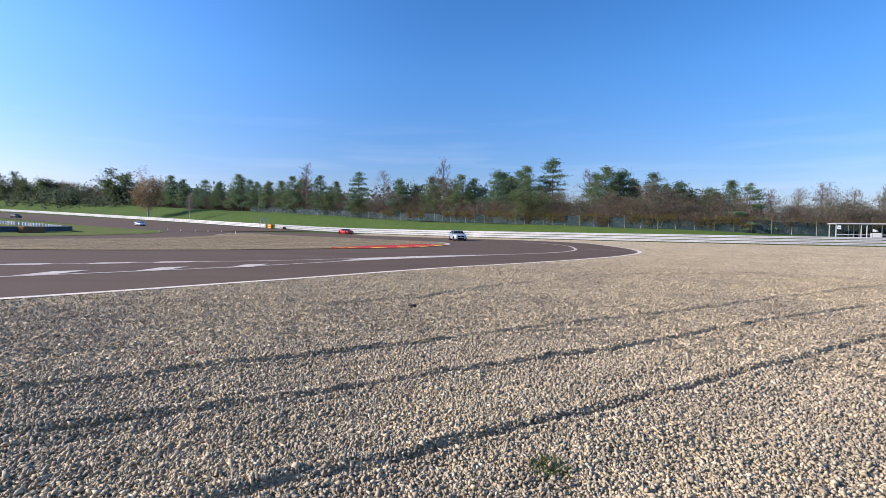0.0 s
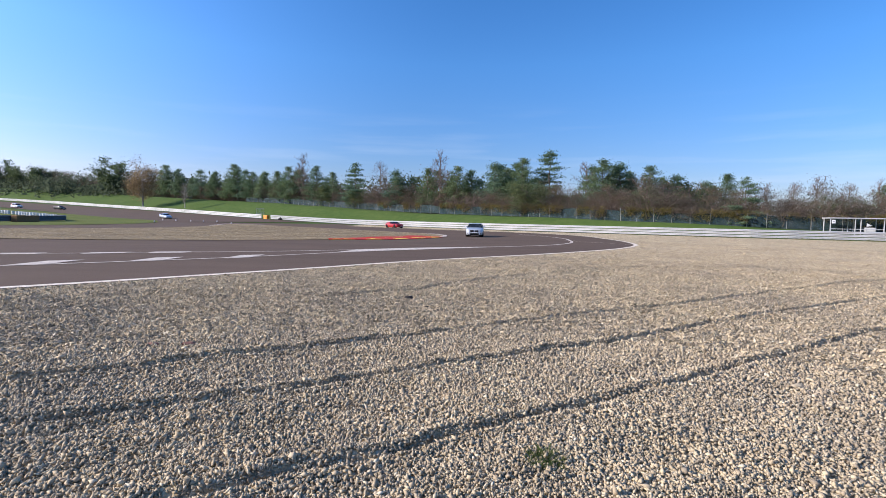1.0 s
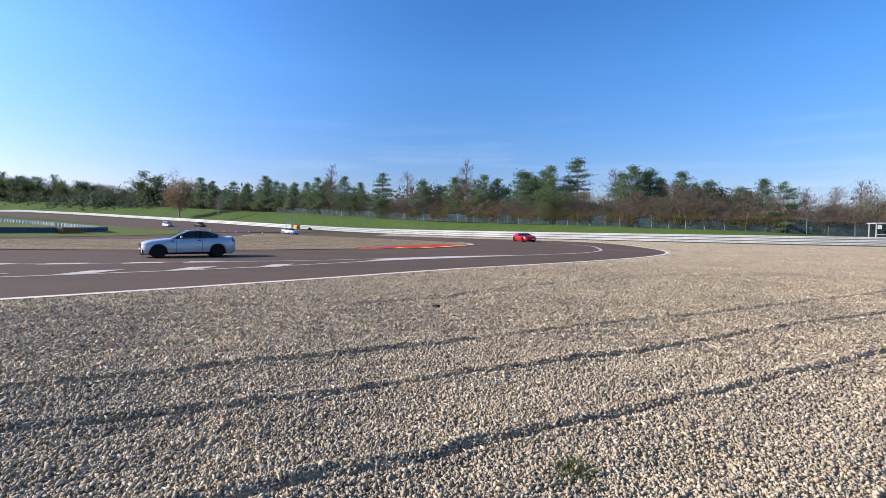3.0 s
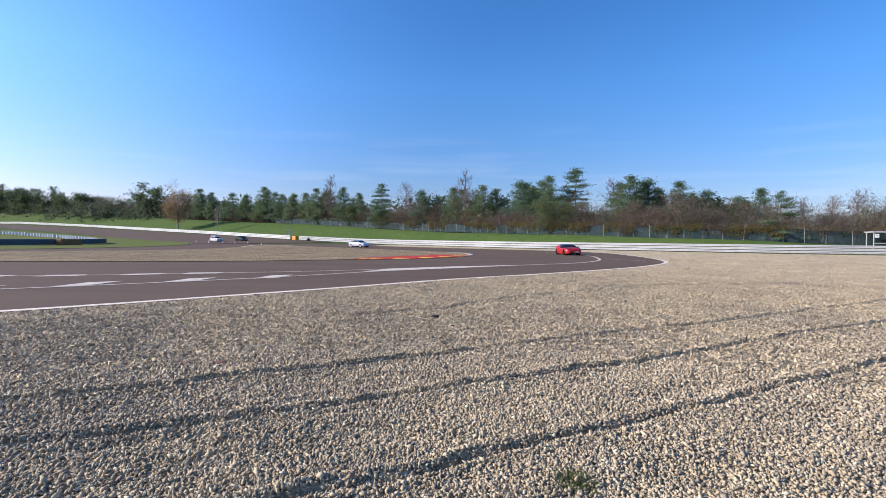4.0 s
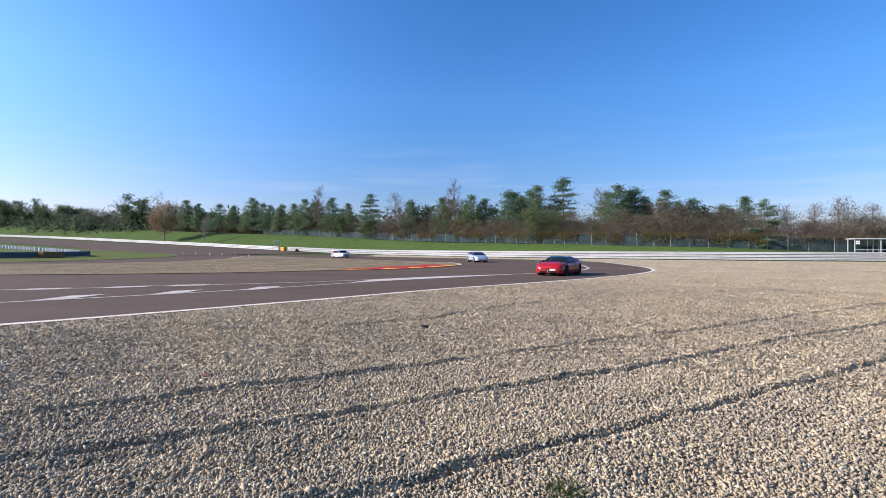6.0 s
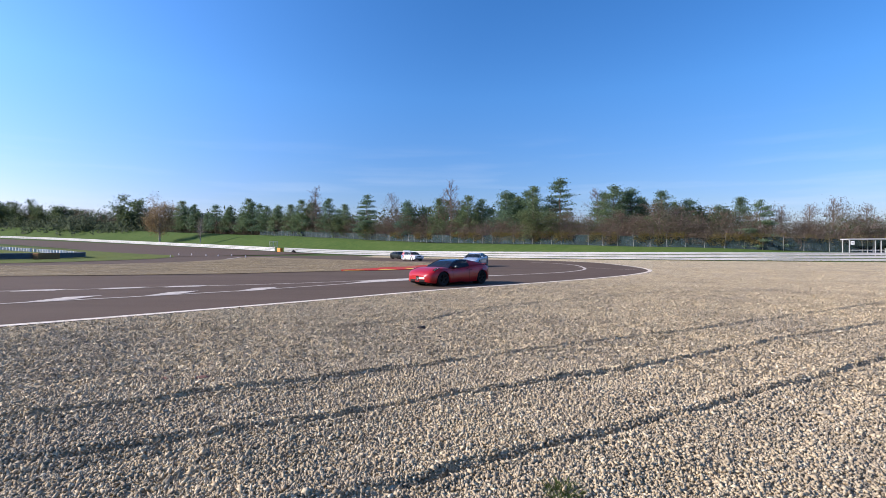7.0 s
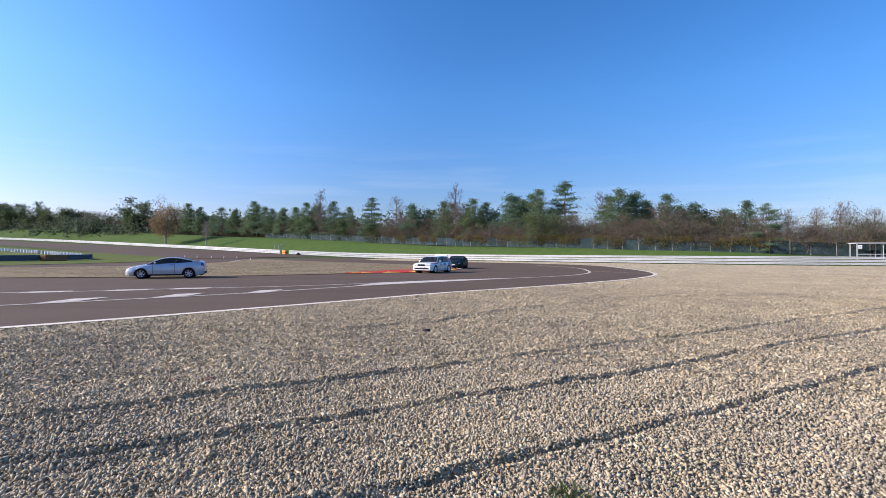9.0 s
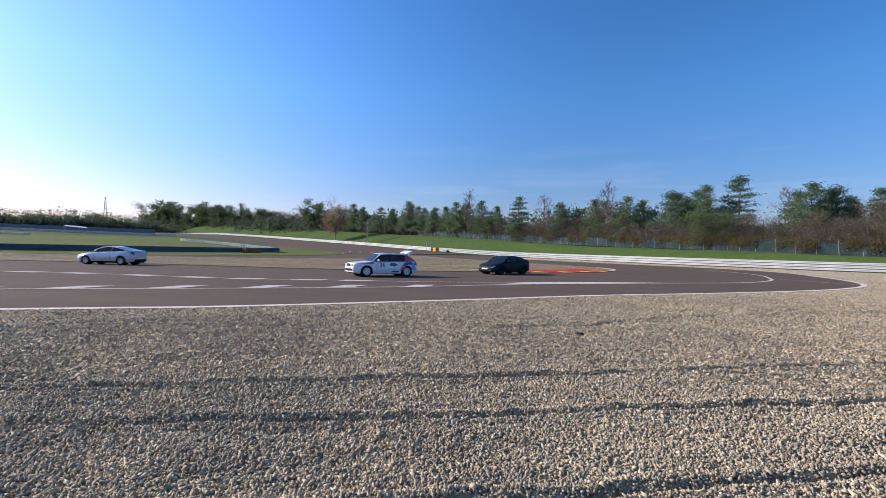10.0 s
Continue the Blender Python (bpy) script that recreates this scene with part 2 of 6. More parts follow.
M_BIRCH = mottled("pale_bark", (0.22, 0.20, 0.17), (0.45, 0.42, 0.38), 3.0, 0.9, 0.0, 0.2, 12.0, 0.5)
M_TWIG = mottled("twig", (0.115, 0.085, 0.07), (0.21, 0.165, 0.14), 2.0, 0.9, 0.0, 0.2)
M_PINE = leafy("pine_needles", (0.082, 0.130, 0.080), (0.195, 0.255, 0.145))
M_CEDAR = leafy("cedar_needles", (0.090, 0.145, 0.108), (0.205, 0.280, 0.185))
M_BROAD = leafy("dark_leaves", (0.070, 0.098, 0.058), (0.150, 0.180, 0.092))
M_AUTUMN = leafy("autumn_leaves", (0.145, 0.108, 0.074), (0.27, 0.20, 0.128))
M_BROWN = leafy("withered_leaves", (0.118, 0.092, 0.078), (0.195, 0.155, 0.128))
M_FAR_WOOD = leafy("far_leaves", (0.065, 0.085, 0.060), (0.125, 0.148, 0.105))
M_IVY = leafy("yellowing_ivy", (0.10, 0.085, 0.035), (0.27, 0.215, 0.08))
M_CLOTH = screen_material()
M_RUBBER = mottled("rubber", (0.011, 0.011, 0.011), (0.021, 0.020, 0.020), 6.0, 0.85, 0.0, 0.2, 60.0, 0.1)
M_BLACK = mottled("black_plastic", (0.007, 0.007, 0.007), (0.014, 0.014, 0.014), 6.0, 0.7, 0.0, 0.15, 60.0, 0.05)
M_ORANGE = mottled("orange_plastic", (0.72, 0.24, 0.03), (0.85, 0.33, 0.06), 2.0, 0.5, 0.0, 0.4)
M_GLASS, M_LAMP = glass_material("tinted_glass", 0.26), glass_material("lamp_glass", 0.0)
M_PANE = glass_material("clear_pane", 0.9)
M_PANE.node_tree.nodes["Transparent BSDF"].inputs["Color"].default_value = (0.93, 0.95, 0.95, 1)
M_LAMP.node_tree.nodes["Principled BSDF"].inputs["Base Color"].default_value = (0.55, 0.57, 0.6, 1)
M_TAIL = car_paint("tail_lamp_red", (0.16, 0.02, 0.025), 0.15)
M_RIM = mottled("alloy_rim", (0.42, 0.43, 0.45), (0.6, 0.61, 0.63), 5.0, 0.35, 0.7, 0.5, 50.0, 0.05)
M_RIM_DARK = mottled("dark_rim", (0.006, 0.006, 0.007), (0.014, 0.014, 0.015), 5.0, 0.5, 0.0, 0.2, 50.0, 0.05)
M_RIM_WHITE = mottled("white_rim", (0.55, 0.55, 0.54), (0.75, 0.75, 0.74), 5.0, 0.45, 0.0, 0.5, 50.0, 0.05)
M_PLATE = mottled("pale_plate", (0.66, 0.67, 0.69), (0.78, 0.79, 0.8), 8.0, 0.5)
M_BLADE = leafy("grass_blades", (0.07, 0.10, 0.03), (0.20, 0.21, 0.075))
M_CLOD = mottled("dark_clod", (0.02, 0.018, 0.016), (0.06, 0.05, 0.045), 20.0, 0.9, 0.0, 0.3, 90.0, 0.5)
M_BRICK = mottled("brick_shard", (0.16, 0.075, 0.055), (0.27, 0.14, 0.10), 15.0, 0.9, 0.0, 0.3, 90.0, 0.5)
M_CONE = mottled("cone_plastic", (0.55, 0.52, 0.50), (0.72, 0.68, 0.66), 5.0, 0.6)


# ---- mesh helpers ----
def link_mesh(name, mesh, material, parent=None, label="", smooth=False):
    if material:
        mesh.materials.append(material)
    if smooth:
        mesh.shade_smooth()
    ob = new(name, mesh)
    if parent:
        ob.parent = parent
    if label:
        ob["label"] = label
    return ob


def part(name, bm, material, parent=None, label="", smooth=False):
    mesh = bpy.data.meshes.new(name)
    bm.to_mesh(mesh)
    bm.free()
    return link_mesh(name, mesh, material, parent, label, smooth)


def pydata(name, verts, faces, material, parent=None, label="", smooth=False):
    mesh = bpy.data.meshes.new(name)
    mesh.from_pydata([tuple(v) for v in verts], [], [tuple(f) for f in faces])
    mesh.update()
    return link_mesh(name, mesh, material, parent, label, smooth)


def arrays(name, verts, faces, material, parent=None, smooth=False):
    """A mesh from numpy arrays whose faces all have the same number of corners."""
    mesh = bpy.data.meshes.new(name)
    n, k = faces.shape
    mesh.vertices.add(len(verts))
    mesh.vertices.foreach_set("co", np.ascontiguousarray(verts, dtype=np.float32).ravel())
    mesh.loops.add(n * k)
    mesh.loops.foreach_set("vertex_index", np.ascontiguousarray(faces, dtype=np.int32).ravel())
    mesh.polygons.add(n)
    mesh.polygons.foreach_set("loop_start", np.arange(0, n * k, k, dtype=np.int32))
    mesh.update(calc_edges=True)
    return link_mesh(name, mesh, material, parent, "", smooth)


def box(bm, x0, x1, y0, y1, z0, z1, bevel=0.0):
    made = bmesh.ops.create_cube(bm, size=1)["verts"]
    for v in made:
        v.co = Vector((x0 + (v.co.x + 0.5) * (x1 - x0), y0 + (v.co.y + 0.5) * (y1 - y0), z0 + (v.co.z + 0.5) * (z1 - z0)))
    if bevel:
        edges = list({e for v in made for e in v.link_edges})
        bmesh.ops.bevel(bm, geom=edges, offset=bevel, segments=2, affect="EDGES", profile=0.5)
    return bm


def tube(bm, a, b, r0, r1, sides=6):
    a, b = Vector(a), Vector(b)
    turn = (b - a).to_track_quat("Z", "Y").to_matrix()
    rings = [[bm.verts.new(p + turn @ Vector((r * math.cos(i * math.tau / sides), r * math.sin(i * math.tau / sides), 0))) for i in range(sides)] for p, r in ((a, r0), (b, r1))]
    for i in range(sides):
        j = (i + 1) % sides
        bm.faces.new((rings[0][i], rings[0][j], rings[1][j], rings[1][i]))
    bm.faces.new(rings[1])
    bm.faces.new(rings[0][::-1])


def empty(name, m=None):
    ob = new(name)
    if m:
        ob.matrix_basis = m
    return ob


# ---- the lie of the land ----
def rise(x, y):
    """The ground climbs gently beyond the circuit's near part."""
    r = math.hypot(x, y)
    return min(9.0, 0.32 * math.log1p(math.exp(min(50.0, (r - 125) / 10))))


def spread(points, step):
    """A polyline walked in even steps, rounded through its points."""
    pts = [Vector(p) for p in points]
    out = []
    for i in range(len(pts) - 1):
        p0, p1, p2, p3 = pts[max(0, i - 1)], pts[i], pts[i + 1], pts[min(len(pts) - 1, i + 2)]
        n = max(1, round((p2 - p1).length / step))
        for k in range(n):
            t = k / n
            out.append(0.5 * (2 * p1 + (p2 - p0) * t + (2 * p0 - 5 * p1 + 4 * p2 - p3) * t * t + (3 * p1 - p0 - 3 * p2 + p3) * t ** 3))
    return out + [pts[-1]]


def normals(line):
    out = []
    for i in range(len(line)):
        d = line[min(i + 1, len(line) - 1)] - line[max(i - 1, 0)]
        out.append(Vector((-d.y, d.x)).normalized())
    return out


def ribbon(name, line, width, z, material, parent=None, side=0.0, label=""):
    """A flat band along a line; side: -1 lies to its right, 1 to its left."""
    verts, faces = [], []
    for p, n in zip(line, normals(line)):
        for s in (-0.5, 0.5):
            q = p + n * (s + side / 2) * width
            verts.append((q.x, q.y, rise(q.x, q.y) + z))
    for i in range(len(line) - 1):
        faces.append((2 * i, 2 * i + 2, 2 * i + 3, 2 * i + 1))
    return pydata(name, verts, faces, material, parent, label)


def patch(name, outline, z, material, parent=None, label="", cell=9.0):
    """An area with the given outline, laid over the land."""
    bm = bmesh.new()
    face = bm.faces.new([bm.verts.new((p[0], p[1], 0)) for p in outline])
    bm.normal_update()
    bmesh.ops.triangulate(bm, faces=[face])
    for _ in range(7):
        long = [e for e in bm.edges if e.calc_length() > cell]
        if not long:
            break
        bmesh.ops.subdivide_edges(bm, edges=long, cuts=1)
        bmesh.ops.triangulate(bm, faces=[f for f in bm.faces if len(f.verts) > 3])
    for v in bm.verts:
        v.co.z = rise(v.co.x, v.co.y) + z
    bm.normal_update()
    turned = [f for f in bm.faces if f.normal.z < 0]
    if turned:
        bmesh.ops.reverse_faces(bm, faces=turned)
    return part(name, bm, material, parent, label)


def ground():
    verts, faces = [(0, 0, -0.06)], []
    radii = [6 * 1.09 ** k for k in range(76)]
    n = 144
    for r in radii:
        for i in range(n):
            x, y = r * math.cos(i * math.tau / n), r * math.sin(i * math.tau / n)
            verts.append((x, y, rise(x, y) - 0.06))
    for i in range(n):
        faces.append((0, 1 + i, 1 + (i + 1) % n))
    for k in range(len(radii) - 1):
        for i in range(n):
            a, b = 1 + k * n + i, 1 + k * n + (i + 1) % n
            faces.append((a, a + n, b + n, b))
    ob = pydata("ground", verts, faces, M_GRASS, smooth=True)
    tagged(ob, "mown green grass over a gently rising plain", "grass", kind="structure")


ground()

# edge of the near track, on the gravel trap's side
EDGE = spread([(-48, -19), (-30, -5.6), (-13, 7.2), (-9.3, 10.0), (-4.6, 14.7), (-0.4, 19.2), (4.2, 23.3), (8.5, 27.5), (12.2, 31.8), (15.4, 37.2), (17.2, 44.0), (18.0, 52.0), (18.3, 60.0), (16.6, 66.5), (12.5, 73.5), (6.0, 79.5), (-6.0, 90.0), (-20.0, 103.0)], 1.2)
ISLAND = [(-75, 12), (-60, 18.5), (-45, 23.8), (-33.8, 27.6), (-26.5, 29.0), (-20.6, 30.2), (-14.7, 32.3), (-10.8, 34.8), (-8.3, 36.6), (-4.4, 38.6), (-2.1, 41.5), (-0.2, 45.2), (0.6, 49.0), (0.3, 54.0), (-1.2, 58.2),
          (-10, 68), (-26, 85.5), (-35, 94), (-42.3, 99.5), (-39.5, 88), (-36.8, 76), (-35.2, 66), (-35.6, 58), (-38.2, 52), (-43.5, 46.5), (-55, 39.5), (-75, 31.5), (-110, 21), (-110, 0)]
RAIL = [(110, 43), (75, 57), (57, 64), (45, 68), (32, 75), (20, 83), (10.5, 90), (-2, 103), (-15, 115), (-43, 140), (-73, 163), (-104, 187), (-160, 225), (-230, 268), (-330, 310), (-420, 335), (-500, 350)]


def tracks():
    """Asphalt under everything that is driven on; the gravel and grass islands lie on it."""
    near = [p for p in EDGE]
    rail = [p for p in spread(RAIL, 6) if p.x < -18]
    inset = [p + n * 3.0 for p, n in zip(rail, normals(rail))]
    outline = [(p.x, p.y) for p in near] + [(p.x, p.y) for p in inset if p.length < 126]
    outline += [(-75, 101), (-140, 70), (-140, -60)]
    tagged(patch("road", outline, 0.0, M_ASPHALT), "brown-grey worn asphalt of a racing circuit", "road", kind="structure")
    # the stretch that climbs away beside the barrier
    far = spread([(-48, 116), (-75, 137), (-105, 160), (-150, 188), (-215, 222), (-320, 262)], 5)
    tagged(ribbon("road", far, 40, 0.03, M_ASPHALT), "asphalt of the circuit climbing away beside the barrier", "road", kind="structure")


tracks()


def islands():
    tagged(patch("gravel_island", ISLAND, 0.035, M_ISLAND), "raked beige gravel run-off between two arms of track", "gravel", kind="structure")
    green = [(-65, 111), (-57, 98), (-51.8, 83), (-50, 71), (-50.3, 61), (-52.5, 55), (-56.5, 47), (-63, 36), (-78, 18), (-105, -5), (-150, -30), (-190, 40), (-205, 130), (-185, 172), (-150, 158), (-110, 137), (-80, 119)]
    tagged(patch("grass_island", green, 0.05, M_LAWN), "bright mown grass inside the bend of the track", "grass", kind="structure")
    # far gravel between the bend and the barrier, and all the near trap
    rail = [p for p in spread(RAIL, 6) if p.x > -22]
    inset = [(p + n * 0.3) for p, n in zip(rail, normals(rail))]
    outline = [(p.x, p.y) for p in inset] + [(p.x, p.y) for p in EDGE[::-1]] + [(-48, -60), (110, -60)]
    tagged(patch("gravel_trap", outline, 0.012, M_TRAP), "wide gravel trap of pale rounded pebbles beside the track", "gravel", kind="structure")


islands()

# ---- near gravel with its wheel ruts ----
RUTS = [([-10.0, -6.28, -4.75, -4.08, -3.21, -2.2, -0.93, 0.68, 2.78, 5.63, 7.56, 11.7, 21.0], [1.37, 3.23, 4.02, 4.41, 4.92, 5.54, 6.28, 7.21, 8.47, 10.12, 11.33, 13.87, 18.67], 0.095, 0.050),
        ([-9.0, -5.13, -3.78, -3.26, -2.53, -1.68, -0.71, 0.52, 2.09, 3.07, 4.3, 5.77, 8.63, 20.0], [0.99, 2.63, 3.19, 3.51, 3.83, 4.23, 4.82, 5.47, 6.29, 6.87, 7.69, 8.60, 10.19, 16.29], 0.085, 0.048),
        ([-4.5, -1.4, -0.81, -0.14, 0.85, 2.06, 3.76, 5.71, 14.0], [1.16, 2.68, 3.00, 3.34, 3.92, 4.61, 5.60, 6.75, 11.56], 0.066, 0.044),
        ([-5.4, -4.2, -3.0, -2.2, -0.9], [2.4, 2.86, 3.30, 3.66, 4.40], 0.018, 0.055),
        ([-3.0, -0.5, 0.55, 2.08, 4.79, 9.0], [9.3, 11.0, 12.6, 14.0, 16.1, 19.0], 0.075, 0.10),
        ([4.5, 5.5, 10.0, 17.2, 22.0], [16.9, 17.2, 18.3, 20.5, 22.0], 0.075, 0.13)]


def gravel_height(x, y):
    z = 0.035 + 0.011 * np.sin(0.9 * x + 0.4 * y) * np.sin(0.7 * y - 0.5 * x) + 0.007 * np.sin(3.1 * x + 1.7 * y) + 0.006 * np.sin(5.3 * y - 4.1 * x)
    for xs, ys, deep, wide in RUTS:
        d = (y - np.interp(x, xs, ys) - 0.012 * np.sin(2.3 * x) - 0.010 * np.sin(7.0 * x + 1) - 0.008 * np.sin(19.0 * x)) * 0.86
        on = np.clip((x - xs[0]) / 1.0, 0, 1) * np.clip((xs[-1] - x) / 1.5, 0, 1)
        rough = 0.8 + 0.2 * np.sin(4.7 * x + ys[0]) + 0.18 * np.sin(13.0 * x + 2 * ys[0])
        z = z + on * rough * (-deep * np.exp(-((d + 0.02) / wide) ** 2) + 0.42 * deep * np.exp(-((d - 2.0 * wide) / (1.2 * wide)) ** 2) + 0.22 * deep * np.exp(-((d + 2.4 * wide) / (1.4 * wide)) ** 2))
    return z


def reach(angle, far=24.0):
    """How far the near gravel goes in a direction before it meets the track's edge."""
    best, d = far, Vector((math.cos(angle), math.sin(angle)))
    for a, b in zip(EDGE, EDGE[1:]):
        e = b - a
        det = d.x * -e.y + e.x * d.y
        if abs(det) > 1e-9:
            r = (a.x * -e.y + e.x * a.y) / det
            s = (d.x * a.y - d.y * a.x) / det
            if r > 0 and 0 <= s <= 1:
                best = min(best, r)
    return best


FAN = (radians(43), radians(156))


def fan_edge(angle, r):
    """The bed runs out level with the trap at its sides and behind."""
    return np.clip((angle - FAN[0]) / 0.06, 0, 1) * np.clip((FAN[1] - angle) / 0.06, 0, 1) * np.clip((r - 2.2) / 0.4, 0, 1)


def near_gravel():
    angles = np.linspace(*FAN, 420)
    steps = np.linspace(0, 1, 520)
    limit = np.array([reach(a) for a in angles]) - 0.10
    r = 2.2 * (limit[:, None] / 2.2) ** steps[None, :]
    x, y = r * np.cos(angles)[:, None], r * np.sin(angles)[:, None]
    fade = np.clip((limit[:, None] - r) / 0.5, 0, 1) * fan_edge(angles[:, None], r)
    z = 0.016 + fade * (gravel_height(x, y) - 0.006)
    verts = np.stack([x, y, z], -1).reshape(-1, 3)
    n, m = r.shape
    i = (np.arange(n - 1)[:, None] * m + np.arange(m - 1)[None, :]).ravel()
    faces = np.stack([i, i + 1, i + m + 1, i + m], -1)[:, ::-1]
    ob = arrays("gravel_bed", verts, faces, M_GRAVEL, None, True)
    tagged(ob, "gravel bed rutted by the wheels of cars that slid off", "gravel", kind="structure")


def solid(kind):
    bm = bmesh.new()
    if kind == "round":
        bmesh.ops.create_icosphere(bm, subdivisions=1, radius=1)
    else:
        made = [bm.verts.new(v) for v in ((1, 0, 0), (0, 1, 0), (-1, 0, 0), (0, -1, 0), (0, 0, 1), (0, 0, -1))]
        for i in range(4):
            bm.faces.new((made[i], made[(i + 1) % 4], made[4]))
            if kind == "flat":
                bm.faces.new((made[(i + 1) % 4], made[i], made[5]))
        if kind == "cap":
            bm.verts.remove(made[5])
    bm.verts.ensure_lookup_table()
    v = np.array([u.co[:] for u in bm.verts])
    bm.verts.index_update()
    f = np.array([[u.index for u in face.verts] for face in bm.faces])
    bm.free()
    return v, f


def pebbles(seed, kind, r0, r1, density, size, sector=FAN):
    rng = np.random.default_rng(seed)
    area = (sector[1] - sector[0]) / 2 * (r1 * r1 - r0 * r0)
    n = int(area * density)
    a = rng.uniform(*sector, n)
    r = np.sqrt(rng.uniform(r0 * r0, r1 * r1, n))
    grid = np.linspace(*sector, 600)
    limit = np.interp(a, grid, [reach(t, 90.0) for t in grid]) - 0.10 + rng.normal(0, 0.035, n)
    keep = r < limit
    a, r, limit = a[keep], r[keep], limit[keep]
    n = len(a)
    x, y = r * np.cos(a), r * np.sin(a)
    z = 0.016 + np.clip((np.minimum(limit, 24.0) - r) / 0.5, 0, 1) * fan_edge(a, r) * gravel_height(x, y)
    s = size * rng.lognormal(0, 0.26, n)
    scale = np.stack([s * rng.uniform(1.2, 2.3, n), s * rng.uniform(0.7, 1.05, n), s * rng.uniform(0.75, 1.2, n)], -1)
    v, f = solid(kind)
    k = len(v)
    p = v[None] * scale[:, None] * rng.uniform(0.82, 1.15, (n, k, 1))
    for axis, angle in ((0, rng.normal(0, 0.6, n)), (1, rng.normal(0, 0.75, n)), (2, rng.uniform(0, math.tau, n))):
        c, q = np.cos(angle)[:, None], np.sin(angle)[:, None]
        i, j = [(1, 2), (2, 0), (0, 1)][axis]
        pi, pj = p[:, :, i].copy(), p[:, :, j].copy()
        p[:, :, i], p[:, :, j] = pi * c - pj * q, pi * q + pj * c
    p += np.stack([x, y, z + s * rng.uniform(-0.1, 1.3, n)], -1)[:, None]
    faces = (f[None] + (np.arange(n) * k)[:, None, None]).reshape(-1, 3)
    ob = arrays("pebbles", p.reshape(-1, 3), faces, M_STONE, None, True)
    tagged(ob, "loose rounded pebbles, grey, tan and white", "gravel", kind="stuff")


def inside(x, y, outline):
    hit = np.zeros(len(x), bool)
    for (x0, y0), (x1, y1) in zip(outline, outline[1:] + outline[:1]):
        cross = (y0 > y) != (y1 > y)
        hit ^= cross & (x < (x1 - x0) * (y - y0) / (y1 - y0 + 1e-12) + x0)
    return hit


def furrow(x, y):
    """The long low rows left by the rake: 1 on a crest, 0 in a furrow and along the island's edge."""
    near = np.full(x.shape, 9.0)
    for (x0, y0), (x1, y1) in zip(ISLAND, ISLAND[1:] + ISLAND[:1]):
        dx, dy = x1 - x0, y1 - y0
        t = np.clip(((x - x0) * dx + (y - y0) * dy) / (dx * dx + dy * dy), 0, 1)
        near = np.minimum(near, np.hypot(x - x0 - t * dx, y - y0 - t * dy))
    row = np.sin((y - 0.45 * x) * 2.1 + 0.8 * np.sin(0.4 * x) + 0.5 * np.sin(0.9 * y))
    return np.maximum(row, 0) * (0.65 + 0.35 * np.sin(0.37 * x + 1.1 * y)) * np.clip((near - 0.5) / 3.0, 0, 1)


def raked_rows():
    """The gravel of the island, raked up into rows."""
    x, y = np.meshgrid(np.arange(-62, 1, 0.3), np.arange(16, 75, 0.22), indexing="ij")
    on = inside(x.ravel(), y.ravel(), [tuple(p) for p in ISLAND]).reshape(x.shape)
    z = 0.037 + 0.13 * furrow(x, y)
    n, m = x.shape
    i = (np.arange(n - 1)[:, None] * m + np.arange(m - 1)[None, :]).ravel()
    faces = np.stack([i, i + m, i + m + 1, i + 1], -1)
    faces = faces[on.ravel()[faces].all(axis=1)]
    used, back = np.unique(faces, return_inverse=True)
    verts = np.stack([x, y, z], -1).reshape(-1, 3)[used]
    ob = arrays("raked_gravel", verts, back.reshape(-1, 4), M_ISLAND, None, True)
    tagged(ob, "beige gravel raked into long low rows", "gravel", kind="structure")


def raked_stones():
    """Stones heaped in long rows by the rake on the gravel between the tracks."""
    rng = np.random.default_rng(23)
    n = 150000
    x, y = rng.uniform(-62, 1, n), rng.uniform(14, 75, n)
    row = furrow(x, y)
    keep = inside(x, y, [tuple(p) for p in ISLAND]) & (rng.random(n) < 0.15 + 0.8 * (row > 0.1))
    x, y, row = x[keep], y[keep], row[keep]
    n = len(x)
    s = 0.032 * rng.lognormal(0, 0.3, n)
    v, f = solid("cap")
    k = len(v)
    a = rng.uniform(0, math.tau, n)[:, None]
    p = v[None] * np.stack([s * 1.4, s, s * 0.8], -1)[:, None] * rng.uniform(0.8, 1.2, (n, k, 1))
    px, py = p[:, :, 0].copy(), p[:, :, 1].copy()
    p[:, :, 0], p[:, :, 1] = px * np.cos(a) - py * np.sin(a), px * np.sin(a) + py * np.cos(a)
    p += np.stack([x, y, 0.036 + 0.13 * row], -1)[:, None]
    faces = (f[None] + (np.arange(n) * k)[:, None, None]).reshape(-1, 3)
    tagged(arrays("raked_stones", p.reshape(-1, 3), faces, M_ISLAND_STONE, None, True), "coarse grey-brown stones lying in raked rows", "gravel", kind="stuff")


near_gravel()
raked_rows()
raked_stones()
pebbles(1, "flat", 2.5, 3.7, 4600, 0.0096)
pebbles(2, "flat", 3.7, 5.2, 3400, 0.0102)
pebbles(7, "flat", 5.2, 7.0, 2400, 0.0112)
pebbles(3, "cap", 7.0, 12.0, 1400, 0.0116)
pebbles(4, "cap", 12.0, 22.0, 460, 0.0118)
pebbles(5, "cap", 22.0, 32.0, 160, 0.013)
pebbles(6, "cap", 32.0, 48.0, 50, 0.0165)
pebbles(8, "cap", 48.0, 75.0, 12, 0.018)
pebbles(9, "cap", 0.3, 2.5, 1500, 0.0125)
pebbles(10, "cap", 0.3, 9.0, 420, 0.0165, (FAN[1], FAN[0] + math.tau))
pebbles(11, "cap", 9.0, 16.0, 90, 0.02, (FAN[1], FAN[0] + math.tau))


